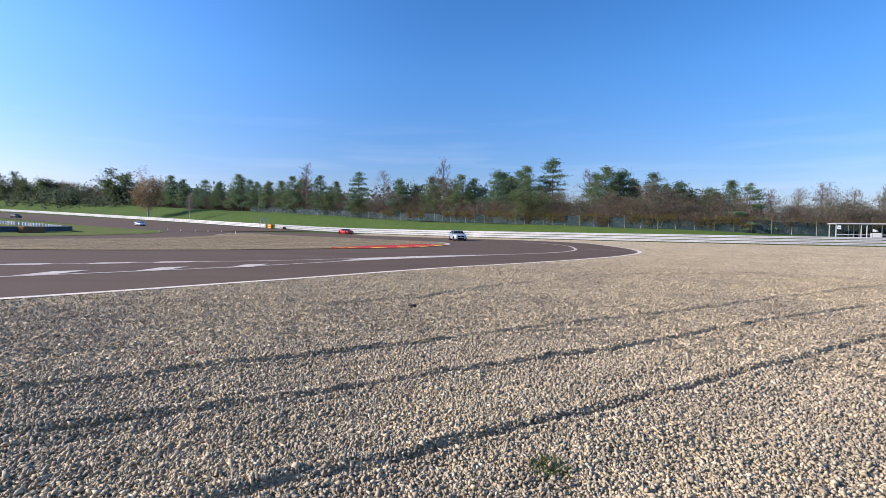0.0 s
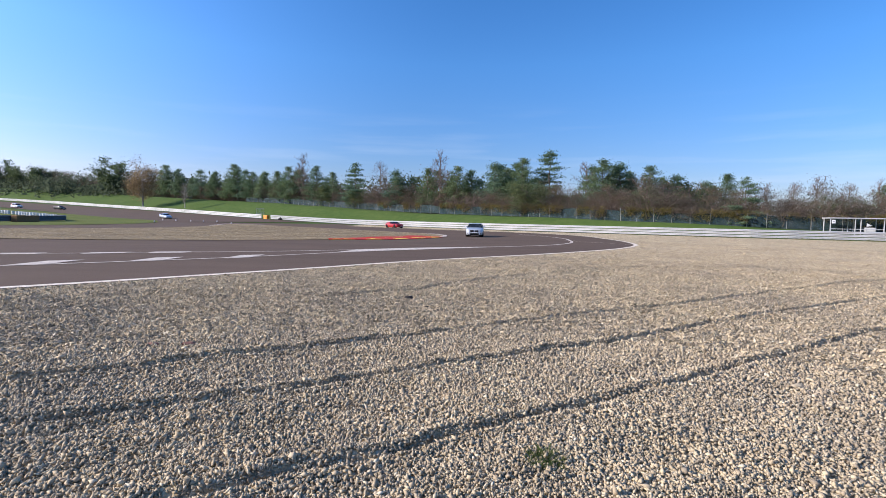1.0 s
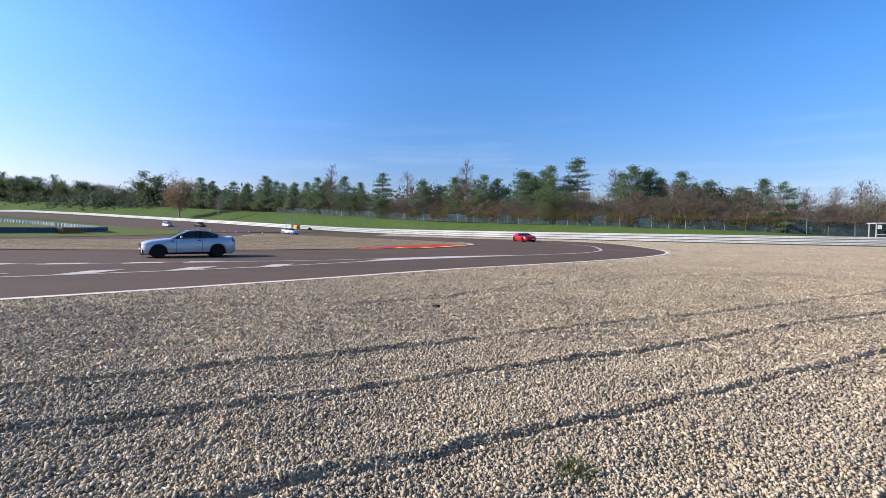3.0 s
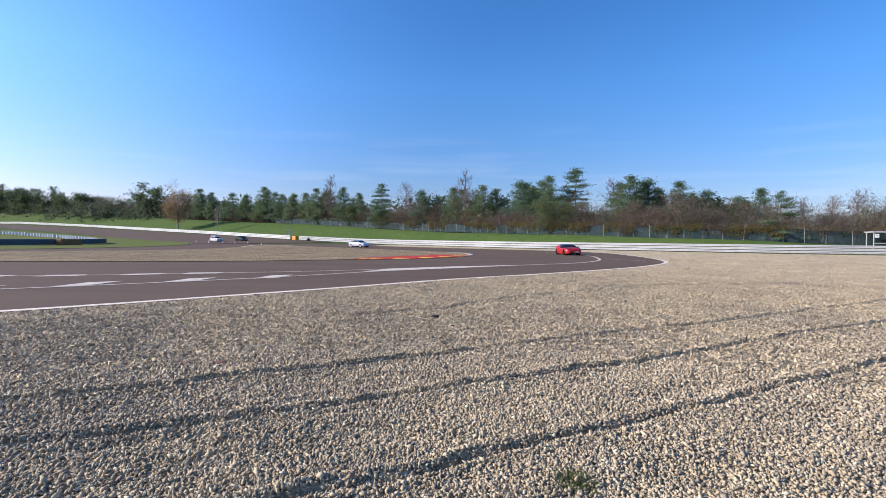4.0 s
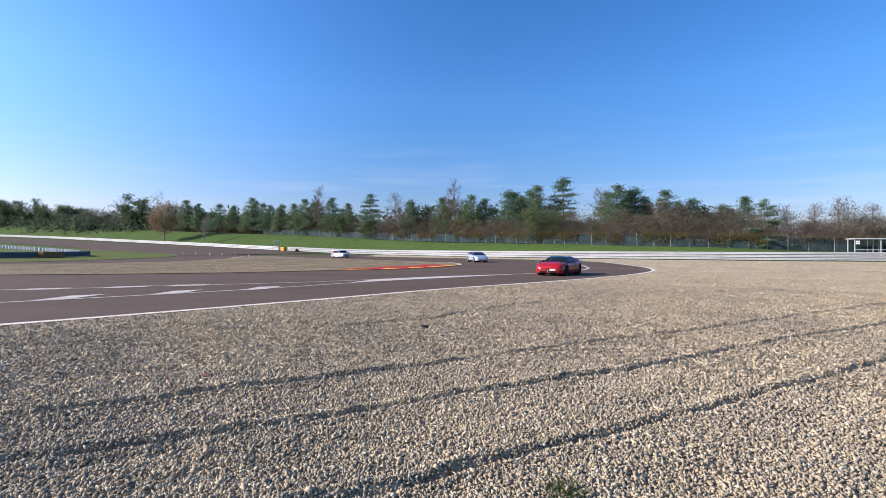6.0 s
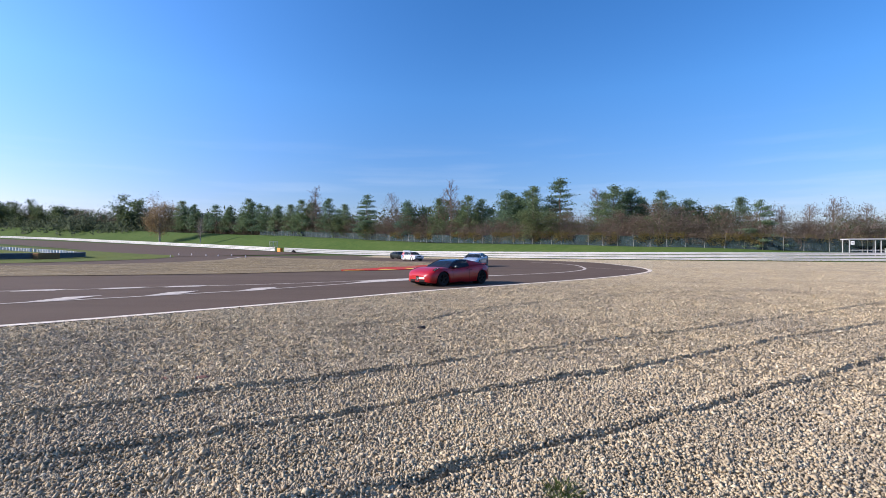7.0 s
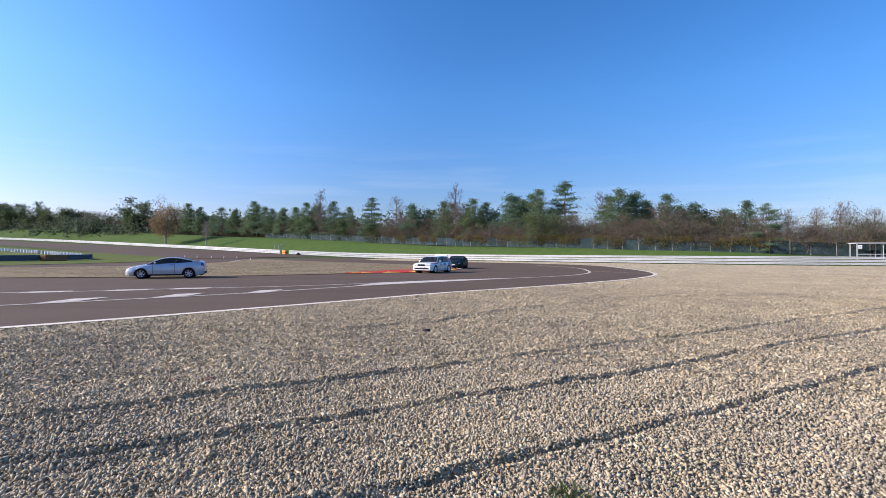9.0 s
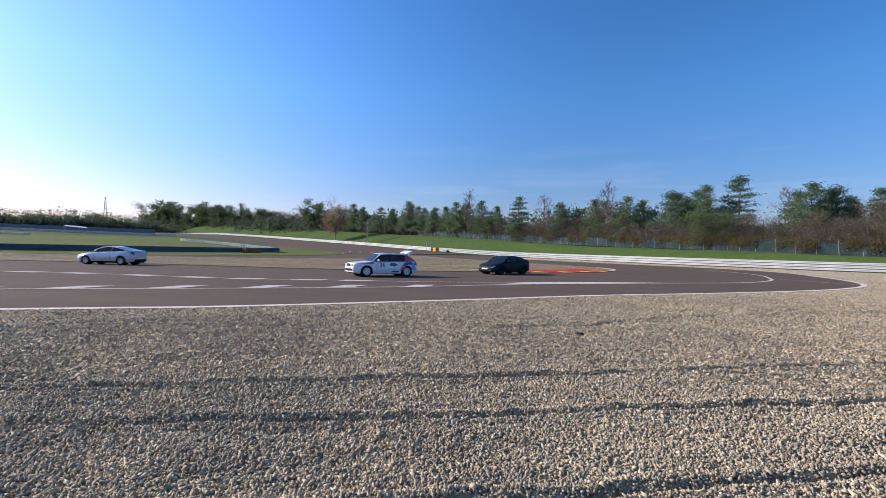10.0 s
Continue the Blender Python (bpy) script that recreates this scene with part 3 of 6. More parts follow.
# ---- painted lines and kerb ----
INNER_LEFT = [(-60, -21), (-38, -5.2), (-19, 10.0), (-12.7, 15.0), (-8.3, 19.0), (-4.6, 23.5)]
INNER = [(-4.6, 23.5), (-0.8, 27.2), (3.6, 31.0), (8.0, 34.9), (10.8, 39.6), (12.2, 45.0), (13.0, 51.0), (12.4, 57.0), (10.5, 63.0)]
SECOND = [(-60, 4.5), (-38, 12.5), (-26.0, 16.9), (-17.2, 18.7), (-12.5, 20.9), (-9.0, 22.4), (-6.3, 24.0), (-4.1, 25.7)]


def band(name, points, width, z, material, label, side=0.0):
    tagged(ribbon(name, spread(points, 0.8), width, z, material, None, side), label, "road marking", kind="structure")


def markings():
    band("edge_line", [(p.x, p.y) for p in EDGE if p.length < 84], 0.30, 0.030, M_EDGE_LINE, "worn white line along the edge of the asphalt", 1.05)
    band("lane_line", INNER_LEFT, 0.20, 0.012, M_WHITE_LINE, "white line painted along the near lane")
    band("lane_line", INNER, 0.24, 0.012, M_WHITE_LINE, "white line sweeping round the outside of the bend")
    band("lane_line", SECOND, 0.18, 0.012, M_WHITE_LINE, "white line bounding a hatched area")
    band("lane_line", [(11.6, 44.4), (13.6, 41.2), (15.6, 38.6)], 0.10, 0.012, M_WHITE_LINE, "thin white line across the asphalt")
    wedge = [(-5.0, 23.2), (-4.2, 25.8), (-0.9, 28.5), (3.4, 31.05), (3.6, 30.85), (-0.6, 27.0)]
    tagged(patch("wedge_marking", wedge, 0.016, M_WHITE_LINE), "solid white wedge where two painted lines meet", "road marking", kind="structure")
    for k in range(-6, 7):
        x, y = -17.7 + 2.43 * k, 11.0 + 1.98 * k
        if x < -6 and y > -8:
            quad = [(x - 0.38, y - 0.32), (x + 0.42, y + 0.34), (x + 0.44, y + 1.95), (x - 0.36, y + 1.35)]
            tagged(patch("hatch_stripe", quad, 0.016, M_WHITE_LINE), "slanting white stripe of a hatched area", "road marking", "hatch stripes", "structure")
    line = spread(SECOND, 3.3)
    for i, p in enumerate(line[:-3]):
        d = (line[i + 1] - p).normalized()
        quad = [tuple(p + Vector((0, 0.35))), tuple(p + Vector((0.1, -0.45))), tuple(p + d * 1.55 + Vector((0.0, -0.45))), tuple(p + d * 1.45 + Vector((0.0, 0.35)))]
        tagged(patch("hatch_stripe", quad, 0.016, M_WHITE_LINE), "slanting white stripe of a hatched area", "road marking", "hatch stripes", "structure")


markings()


def kerb():
    """The kerb round the tip of the island, in blocks painted red and yellow in turn."""
    line = spread([(-8.3, 36.5), (-4.4, 38.5), (-2.1, 41.4), (-0.2, 45.1), (0.35, 47.5)], 0.72)
    n = normals(line)
    root = tagged(empty("kerb"), "low kerb painted red and orange-yellow in turn", "kerb", kind="structure")
    for i in range(len(line) - 1):
        a, b, na, nb = line[i], line[i + 1], n[i], n[i + 1]
        w = min(3.3, 0.5 + 0.42 * i)
        c, d = b + nb * w, a + na * w
        g = (b - a) * 0.012
        a, b, c, d = a + g, b - g, c - g, d + g
        verts = [(a.x, a.y, 0.0), (b.x, b.y, 0.0), (c.x, c.y, 0.0), (d.x, d.y, 0.0), (a.x, a.y, 0.045), (b.x, b.y, 0.045), (c.x, c.y, 0.11), (d.x, d.y, 0.11)]
        yellow = (i % 4 in (0, 1) and i < len(line) - 3) or i < 3
        pydata("kerb_block", verts, [(0, 3, 2, 1), (4, 5, 6, 7), (0, 1, 5, 4), (1, 2, 6, 5), (2, 3, 7, 6), (3, 0, 4, 7)], M_RED_LINE, root)
        if yellow:
            lo, hi = Vector(verts[4]), Vector(verts[5])
            up_l, up_r = Vector(verts[7]) - lo, Vector(verts[6]) - hi
            lift = Vector((0, 0, 0.006))
            low_end, high_end = (0.08, 0.42) if i % 4 == 0 else (0.42, 0.08)
            wedge = [lo + lift, hi + lift, hi + up_r * high_end + lift, lo + up_l * low_end + lift]
            pydata("kerb_wedge", [tuple(v) for v in wedge], [(0, 1, 2, 3)], M_YELLOW_LINE, root)
    tip = spread([(0.35, 47.5), (0.75, 49.5), (0.6, 53.0), (-0.3, 56.5), (-1.6, 58.6)], 0.7)
    ribbon("kerb_end", tip, 0.45, 0.045, M_WHITE_LINE, root, 1.0, "white painted end of the kerb")
    curl = spread([(-33.5, 93), (-38.5, 97.5), (-42.3, 99.8), (-42.6, 96.5), (-40.5, 89), (-37.5, 79)], 1.5)
    ribbon("kerb_end", curl, 0.5, 0.05, M_WHITE_LINE, root, 0.0, "white painted line round the gravel's corner")


kerb()


# ---- guard rails ----
def rail_section(z):
    """Cross section of one W-beam: (out from the post, height)."""
    h = 0.33
    return [(0.0, z + h), (0.10, z + h * 0.84), (0.10, z + h * 0.68), (0.01, z + h * 0.5), (0.10, z + h * 0.32), (0.10, z + h * 0.16), (0.0, z)]


def guard_rail(points, rows, material, label, group, post_step=2.0, side=1):
    line = spread(points, 4)
    nrm = normals(line)
    root = tagged(empty("guard_rail"), label, "guard rail", group)
    for z in rows:
        sec = rail_section(z)
        verts, faces = [], []
        for p, n in zip(line, nrm):
            for out, h in sec:
                q = p + n * side * out
                verts.append((q.x, q.y, rise(q.x, q.y) + h))
        k = len(sec)
        for i in range(len(line) - 1):
            for j in range(k - 1):
                faces.append((i * k + j, i * k + j + 1, (i + 1) * k + j + 1, (i + 1) * k + j))
        pydata("rail", verts, faces, material, root)
    posts = spread(points, post_step)
    bm = bmesh.new()
    box(bm, -0.05, 0.05, -0.04, 0.04, -0.3, rows[-1] + 0.33, 0.008)
    first = None
    for p, n in zip(posts, normals(posts)):
        if first is None:
            first = part("post", bm, M_POST, root)
            ob = first
        else:
            ob = new("post", first.data)
            ob.parent = root
        q = p - n * side * 0.08
        ob.matrix_basis = pose(q.x, q.y, rise(q.x, q.y), 0, 0, math.degrees(math.atan2(n.y, n.x)))
    return root


GAP = 9
RIGHT_RAIL = RAIL[:GAP] + [(-51.3, 146.6)]
LEFT_RAIL = [(-55.0, 149.0)] + RAIL[10:]
guard_rail(RIGHT_RAIL, (0.10, 0.51, 0.92), M_RAIL, "triple-beam pale steel guard rail in front of a grass bank", "circuit guard rails", 4.0)
guard_rail(LEFT_RAIL, (0.10, 0.51, 0.92), M_RAIL_WHITE, "triple-beam white guard rail climbing beside the far track", "circuit guard rails", 6.0)
guard_rail([(-150, -40), (-100, 2), (-82, 30), (-73, 48), (-68.5, 64), (-67, 76), (-68, 85), (-71, 92), (-77, 97)], (0.12, 0.42, 0.72), M_SHADED_RAIL, "dull guard rail round the grass inside the bend, coloured as shaded", "circuit guard rails", 4.0, -1)
guard_rail([(-420, 60), (-330, 118), (-262, 156), (-205, 185)], (0.12, 0.52, 0.90), M_RAIL, "distant grey guard rail across the far field", "circuit guard rails", 6.0, -1)
guard_rail([(-300, 40), (-240, 78), (-190, 112)], (0.15, 0.50), M_RAIL_WHITE, "distant low white rail in the far field", "circuit guard rails", 6.0, -1)


def far_barrier():
    """A long dark barrier of tyres and boards across the far field, in sections."""
    root = tagged(empty("tyre_barrier"), "long dark blue-grey barrier across the far field", "barrier")
    line = spread([(-430, 66), (-336, 124), (-268, 161), (-222, 188)], 9.0)
    for p, q in zip(line, line[1:]):
        d = q - p
        bm = bmesh.new()
        box(bm, 0.05, d.length - 0.05, -0.35, 0.35, -0.3, 2.9, 0.1)
        ob = part("section", bm, M_BLUE_BARRIER, root)
        ob.matrix_basis = pose(p.x, p.y, rise(p.x, p.y), 0, 0, math.degrees(math.atan2(d.y, d.x)))


far_barrier()

# ---- grass bank behind the barrier ----
BANK_X = [-500, -420, -330, -230, -160, -104, -73, -43, -15, 10, 32, 57, 75, 110]
BANK_H = [3.0, 7.0, 8.5, 7.2, 5.8, 5.3, 5.0, 4.3, 3.4, 2.7, 2.0, 1.2, 1.0, 1.0]
BANK_W = [22, 22, 22, 22, 20, 18, 17, 15, 12, 9, 7, 5, 5, 5]


def bank_top(x):
    return float(np.interp(x, BANK_X, BANK_H)), float(np.interp(x, BANK_X, BANK_W))


def bank():
    line = spread(RAIL, 4)
    verts, faces = [], []
    profile = [(0.0, -0.05), (0.08, 0.03), (0.25, 0.2), (0.5, 0.52), (0.75, 0.83), (0.92, 0.97), (1.05, 1.0), (1.6, 1.0), (8.0, 1.0)]
    k = len(profile)
    for i, (p, n) in enumerate(zip(line, normals(line))):
        high, wide = bank_top(p.x)
        base = rise(p.x, p.y)
        for u, h in profile:
            q = p - n * (0.9 + u * wide)
            bump = 0.10 * math.sin(0.21 * i + 3 * u) + 0.06 * math.sin(0.9 * i + 9 * u)
            verts.append((q.x, q.y, base + h * high + (bump if h > 0.1 else 0)))
    for i in range(len(line) - 1):
        for j in range(k - 1):
            faces.append((i * k + j, (i + 1) * k + j, (i + 1) * k + j + 1, i * k + j + 1))
    ob = pydata("grass_bank", verts, faces, M_GRASS, smooth=True)
    tagged(ob, "green grass bank rising behind the guard rail", "grass bank", kind="structure")


bank()
FENCE_LINE = []
for p, n in zip(spread(RAIL, 3.0), normals(spread(RAIL, 3.0))):
    high, wide = bank_top(p.x)
    q = p - n * (1.5 + wide * 1.1)
    FENCE_LINE.append((q.x, q.y, rise(p.x, p.y) + high))


def fence():
    root = tagged(empty("fence"), "tall wire fence with grey-green shade cloth along the bank", "fence")
    rng = random.Random(4)
    run = [p for p in FENCE_LINE if -78 < p[0] < 100]
    bm = bmesh.new()
    tube(bm, (0, 0, -0.4), (0, 0, 2.3), 0.045, 0.045, 6)
    first = None
    for i, (x, y, z) in enumerate(run):
        if first is None:
            first = part("post", bm, M_POST, root)
            ob = first
        else:
            ob = new("post", first.data)
            ob.parent = root
        ob.matrix_basis = pose(x, y, z, rng.uniform(-3, 3), rng.uniform(-3, 3), 0)
        if i + 1 < len(run):
            x1, y1, z1 = run[i + 1]
            t0, t1 = 2.1 - rng.random() * 0.35, 2.1 - rng.random() * 0.35
            d = Vector((y1 - y, x - x1, 0)).normalized() * 0.01
            low = (Vector((x, y, z + 0.05)), Vector((x1, y1, z1 + 0.05)), Vector((x1, y1, z1 + t1)), Vector((x, y, z + t0)))
            verts = [v + d for v in low] + [v - d for v in low]
            pydata("cloth_panel", verts, [(0, 1, 2, 3), (7, 6, 5, 4), (0, 4, 5, 1), (3, 2, 6, 7)], M_CLOTH, root)


fence()


# ---- trees ----
def leaves(rng, centres, spread_by, size, per, slim=0.3, upright=0.0):
    """Small four-cornered leaf sprays scattered round the centres; slim: their width for their length."""
    c = np.repeat(np.array(centres), per, axis=0)
    n = len(c)
    c = c + rng.normal(0, 1, (n, 3)) * spread_by
    u = rng.normal(0, 1, (n, 3)) + np.array([0, 0, upright])
    u /= np.linalg.norm(u, axis=1)[:, None]
    w = np.cross(u, rng.normal(0, 1, (n, 3)))
    w /= np.linalg.norm(w, axis=1)[:, None] + 1e-6
    s = (size * rng.lognormal(0, 0.35, n))[:, None]
    verts = np.stack([c - u * s, c - w * s * slim, c + u * s, c + w * s * slim], 1).reshape(-1, 3)
    return verts, np.arange(4 * n).reshape(-1, 4)


def trunk_mesh(name, root, rng, height, radius, limbs, material, lean=0.03):
    bm = bmesh.new()
    last, r = Vector((0, 0, -0.3)), radius
    for k in range(1, 7):
        nxt = Vector((rng.normal(0, lean) * height * 0.3, rng.normal(0, lean) * height * 0.3, height * k / 6))
        r2 = radius * (1 - 0.88 * k / 6)
        tube(bm, last, nxt, r, r2, 7)
        last, r = nxt, r2
    for a, b, r0 in limbs:
        tube(bm, a, b, r0, r0 * 0.35, 4)
    return part(name, bm, material, root)


def conifer(seed, height, wide, tiers, droop, material, name, label, layered):
    rng = np.random.default_rng(seed)
    root = tagged(empty(name), label, "tree", "trees behind the fence")
    limbs, centres = [], []
    low = 0.10 if layered else 0.14
    for k in range(tiers):
        f = low + (1 - low) * (k + rng.uniform(-0.3, 0.3)) / tiers
        taper = (1 - f) ** 0.75 if layered else (1 - f) ** 0.72 * (0.62 + 0.4 * min(1, f / 0.4))
        for j in range(5 if layered else 6):
            if rng.random() < 0.12:
                continue
            a = rng.uniform(0, math.tau)
            reach_out = wide * taper * rng.uniform(0.55, 1.15)
            up = droop * reach_out + rng.normal(0, 0.02) * height
            start = Vector((0, 0, f * height))
            end = start + Vector((math.cos(a) * reach_out, math.sin(a) * reach_out, up))
            limbs.append((start, end, 0.035 * height / 12))
            steps = max(2, int(reach_out / (0.35 * height / 12)))
            for q in range(steps):
                t = (q + 1.0) / steps
                if t > 0.38:
                    centres.append(tuple(start.lerp(end, t)))
    for k in range(6):
        centres.append((0, 0, height * (0.9 + 0.018 * k)))
    s = height / 12
    trunk_mesh("trunk", root, rng, height * 0.97, 0.17 * s, limbs, M_BARK)
    per = max(6, int((9500 if layered else 7600) / max(1, len(centres))))
    v, f = leaves(rng, centres, np.array([0.36, 0.36, 0.14 if layered else 0.24]) * s, 0.15 * s, per, 0.26, 0.4)
    arrays("crown", v, f, material, root)
    return root


def broadleaf(seed, height, wide, material, name, label, trunk_material, bottom=0.2, count=5200, twiggy=False, leaf=0.0125):
    rng = np.random.default_rng(seed)
    root = tagged(empty(name), label, "tree", "trees behind the fence")
    limbs, centres = [], []
    for k in range(26):
        a, f = rng.uniform(0, math.tau), rng.uniform(bottom, 0.98)
        shape = math.sqrt(max(0.05, 1 - ((f - 0.55) / 0.5) ** 2))
        d = wide * shape * rng.uniform(0.45, 1.0)
        start = Vector((0, 0, height * max(0.12, f * 0.6)))
        end = Vector((math.cos(a) * d, math.sin(a) * d, f * height))
        limbs.append((start, end, 0.05 * height / 10))
        for q in range(5):
            t = 0.55 + 0.45 * q / 4
            centres.append(tuple(start.lerp(end, t) + Vector(rng.normal(0, 0.05 * height, 3))))
        if twiggy:
            for q in range(6):
                b = end + Vector(rng.normal(0, 0.11 * height, 3))
                limbs.append((start.lerp(end, rng.uniform(0.4, 1)), b, 0.02 * height / 10))
    trunk_mesh("trunk", root, rng, height * 0.85, 0.2 * height / 10, limbs, trunk_material)
    v, f = leaves(rng, centres, np.full(3, 0.055 * height), (0.009 if twiggy else leaf) * height, max(3, 2 * count // len(centres)), 0.36)
    v[:, 2] = np.maximum(v[:, 2], 0.03 * height)
    arrays("crown", v, f, material, root)
    return root


def bare_tree(seed, height, wide, name, label):
    rng = np.random.default_rng(seed)
    root = tagged(empty(name), label, "tree", "trees behind the fence")
    bm = bmesh.new()

    def grow(a, d, length, r, depth):
        b = a + d * length
        tube(bm, a, b, r, r * 0.6, 5 if depth < 2 else 3)
        if depth == 4:
            return
        for k in range(4 if depth else 22):
            t = rng.uniform(0.3, 1.0) if depth else 0.25 + 0.75 * k / 22
            side = Vector((rng.normal(0, 1), rng.normal(0, 1), rng.normal(0.35, 0.3))).normalized()
            away = (d * 0.6 + side * wide + Vector((0, 0, 0.35))).normalized()
            grow(a.lerp(b, t), away, length * (rng.uniform(0.18, 0.30) * (1.2 - t * 0.8) if depth == 0 else rng.uniform(0.42, 0.65)), r * (0.34 if depth == 0 else 0.62), depth + 1)

    grow(Vector((0, 0, -0.2)), Vector((0, 0, 1)), height, 0.075 * height / 10, 0)
    part("trunk", bm, M_TWIG, root)
    v, f = leaves(rng, [(rng.normal(0, 0.1) * height, rng.normal(0, 0.1) * height, rng.uniform(0.3, 0.8) * height) for _ in range(60)], np.full(3, 0.06 * height), 0.014 * height, 5)
    arrays("crown", v, f, M_BROWN, root)
    return root


def shrub(seed, height, wide, material, label):
    rng = np.random.default_rng(seed)
    root = tagged(empty("shrub"), label, "shrub", "undergrowth behind the fence")
    bm = bmesh.new()
    centres = []
    for k in range(46):
        a, d = rng.uniform(0, math.tau), wide * math.sqrt(rng.uniform(0.02, 1))
        foot = Vector((math.cos(a) * d * 0.5, math.sin(a) * d * 0.5, -0.1))
        tip = Vector((math.cos(a) * d, math.sin(a) * d, height * rng.uniform(0.55, 1.05) * (1 - 0.35 * (d / wide) ** 2)))
        mid = foot.lerp(tip, 0.5) + Vector(rng.normal(0, 0.12, 3))
        tube(bm, foot, mid, 0.035, 0.022, 3)
        tube(bm, mid, tip, 0.022, 0.008, 3)
        for q in range(4):
            b = tip + Vector(rng.normal(0, 0.35, 3))
            tube(bm, mid.lerp(tip, rng.uniform(0.2, 0.9)), b, 0.012, 0.005, 3)
            centres.append(tuple(b))
        centres += [tuple(mid), tuple(foot.lerp(tip, 0.25))]
    part("branch_work", bm, M_TWIG, root)
    v, f = leaves(rng, centres, np.full(3, 0.36), 0.07, 6, 0.3)
    v[:, 2] = np.maximum(v[:, 2], 0.02)
    arrays("foliage", v, f, material, root)
    return root


BEARINGS = [math.atan2(p[1], p[0]) for p in FENCE_LINE]


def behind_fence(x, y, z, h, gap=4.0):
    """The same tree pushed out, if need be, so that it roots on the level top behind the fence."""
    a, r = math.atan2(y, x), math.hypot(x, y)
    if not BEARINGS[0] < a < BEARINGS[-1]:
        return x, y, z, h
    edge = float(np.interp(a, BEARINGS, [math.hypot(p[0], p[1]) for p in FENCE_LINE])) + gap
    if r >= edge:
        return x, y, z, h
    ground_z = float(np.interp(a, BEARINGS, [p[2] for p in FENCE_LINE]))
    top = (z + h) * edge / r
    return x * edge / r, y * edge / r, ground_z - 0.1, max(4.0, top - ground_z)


def planted(protos, spots, seed, gap=4.0):
    """Each proto is set once; the other spots get copies, turned and scaled. A proto is (root, its height)."""
    rng = random.Random(seed)
    used = set()
    for i, spot in enumerate(spots):
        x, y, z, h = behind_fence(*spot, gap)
        root, high = protos[i % len(protos)]
        m = pose(x, y, z, 0, 0, rng.uniform(0, 360))
        ob = root if i % len(protos) not in used else copy_thing(root, m)
        used.add(i % len(protos))
        ob.matrix_basis = m
        s = h / high
        ob.scale = (s * rng.uniform(1.2, 1.5), s * rng.uniform(1.2, 1.5), s)


PINE_LABEL = "dark green pine with a ragged crown behind the fence"
pines = [(conifer(11, 13, 4.6, 17, 0.18, M_PINE, "pine_tree", PINE_LABEL, False), 13), (conifer(12, 13, 4.2, 19, 0.30, M_PINE, "pine_tree", PINE_LABEL, False), 13),
         (conifer(13, 13, 4.6, 14, 0.12, M_CEDAR, "pine_tree", "blue-green pine with open branches behind the fence", False), 13), (conifer(14, 13, 3.8, 20, 0.25, M_PINE, "pine_tree", PINE_LABEL, False), 13)]
PINES_FAR = [(-121.5, 214.9, 7.6, 15.8), (-111.7, 207.1, 7.3, 13.8), (-99.4, 201.3, 6.9, 13.8), (-88.7, 191.2, 6.6, 12.2), (-79.4, 186.5, 6.1, 15.3), (-68.0, 175.7, 5.6, 12.0), (-64.8, 178.6, 5.4, 13.1), (-57.4, 170.5, 5.1, 12.6), (-54.4, 173.8, 4.9, 14.8), (-40.1, 156.3, 4.2, 14.0), (-12.6, 137.9, 3.1, 12.7), (-3.4, 129.0, 2.9, 12.5)]
PINES_NEAR = [(4.1, 122.8, 2.7, 12.6), (7.7, 124.7, 2.6, 12.0), (12.9, 115.5, 2.5, 13.3), (16.3, 118.4, 2.4, 12.3), (18.5, 109.6, 2.4, 13.5), (33.7, 100.5, 2.0, 12.9), (37.3, 101.0, 1.9, 12.7), (40.7, 104.3, 1.9, 11.1), (41.6, 95.9, 1.8, 11.4), (45.5, 99.0, 1.7, 9.7), (53.5, 97.4, 1.6, 9.1), (57.9, 97.6, 1.5, 10.7), (78.5, 80.6, 1.0, 9.4)]
planted(pines, PINES_FAR + PINES_NEAR + [(x + 2.6 * math.sin(7.0 * x), y + 5.0, z, h * (0.90 + 0.12 * math.sin(3.0 * x))) for x, y, z, h in PINES_FAR + PINES_NEAR] + [(x + 4.6 + math.sin(5.0 * x), y + 1.0 + math.sin(9.0 * x), z, h * (0.86 + 0.14 * math.sin(4.0 * x))) for x, y, z, h in PINES_FAR + PINES_NEAR[:9]], 1)
cedars = [(conifer(21, 15, 4.6, 13, 0.10, M_CEDAR, "cedar_tree", "tall cedar with flat layered branches", True), 15), (conifer(22, 15, 5.2, 14, 0.06, M_CEDAR, "cedar_tree", "tall cedar with flat layered branches", True), 15)]
planted(cedars, [(-26.0, 147.7, 3.6, 15.0), (24.4, 108.5, 2.2, 15.5), (49.5, 81.2, 1.5, 5.0)], 2)
broads = [(broadleaf(31, 12, 5.4, M_BROAD, "broadleaf_tree", "broad dark green tree at the edge of the wood", M_BARK, 0.08, 4600, False, 0.021), 12), (broadleaf(32, 12, 4.8, M_BROAD, "broadleaf_tree", "rounded dark green tree at the edge of the wood", M_BARK, 0.06, 4600, False, 0.021), 12)]
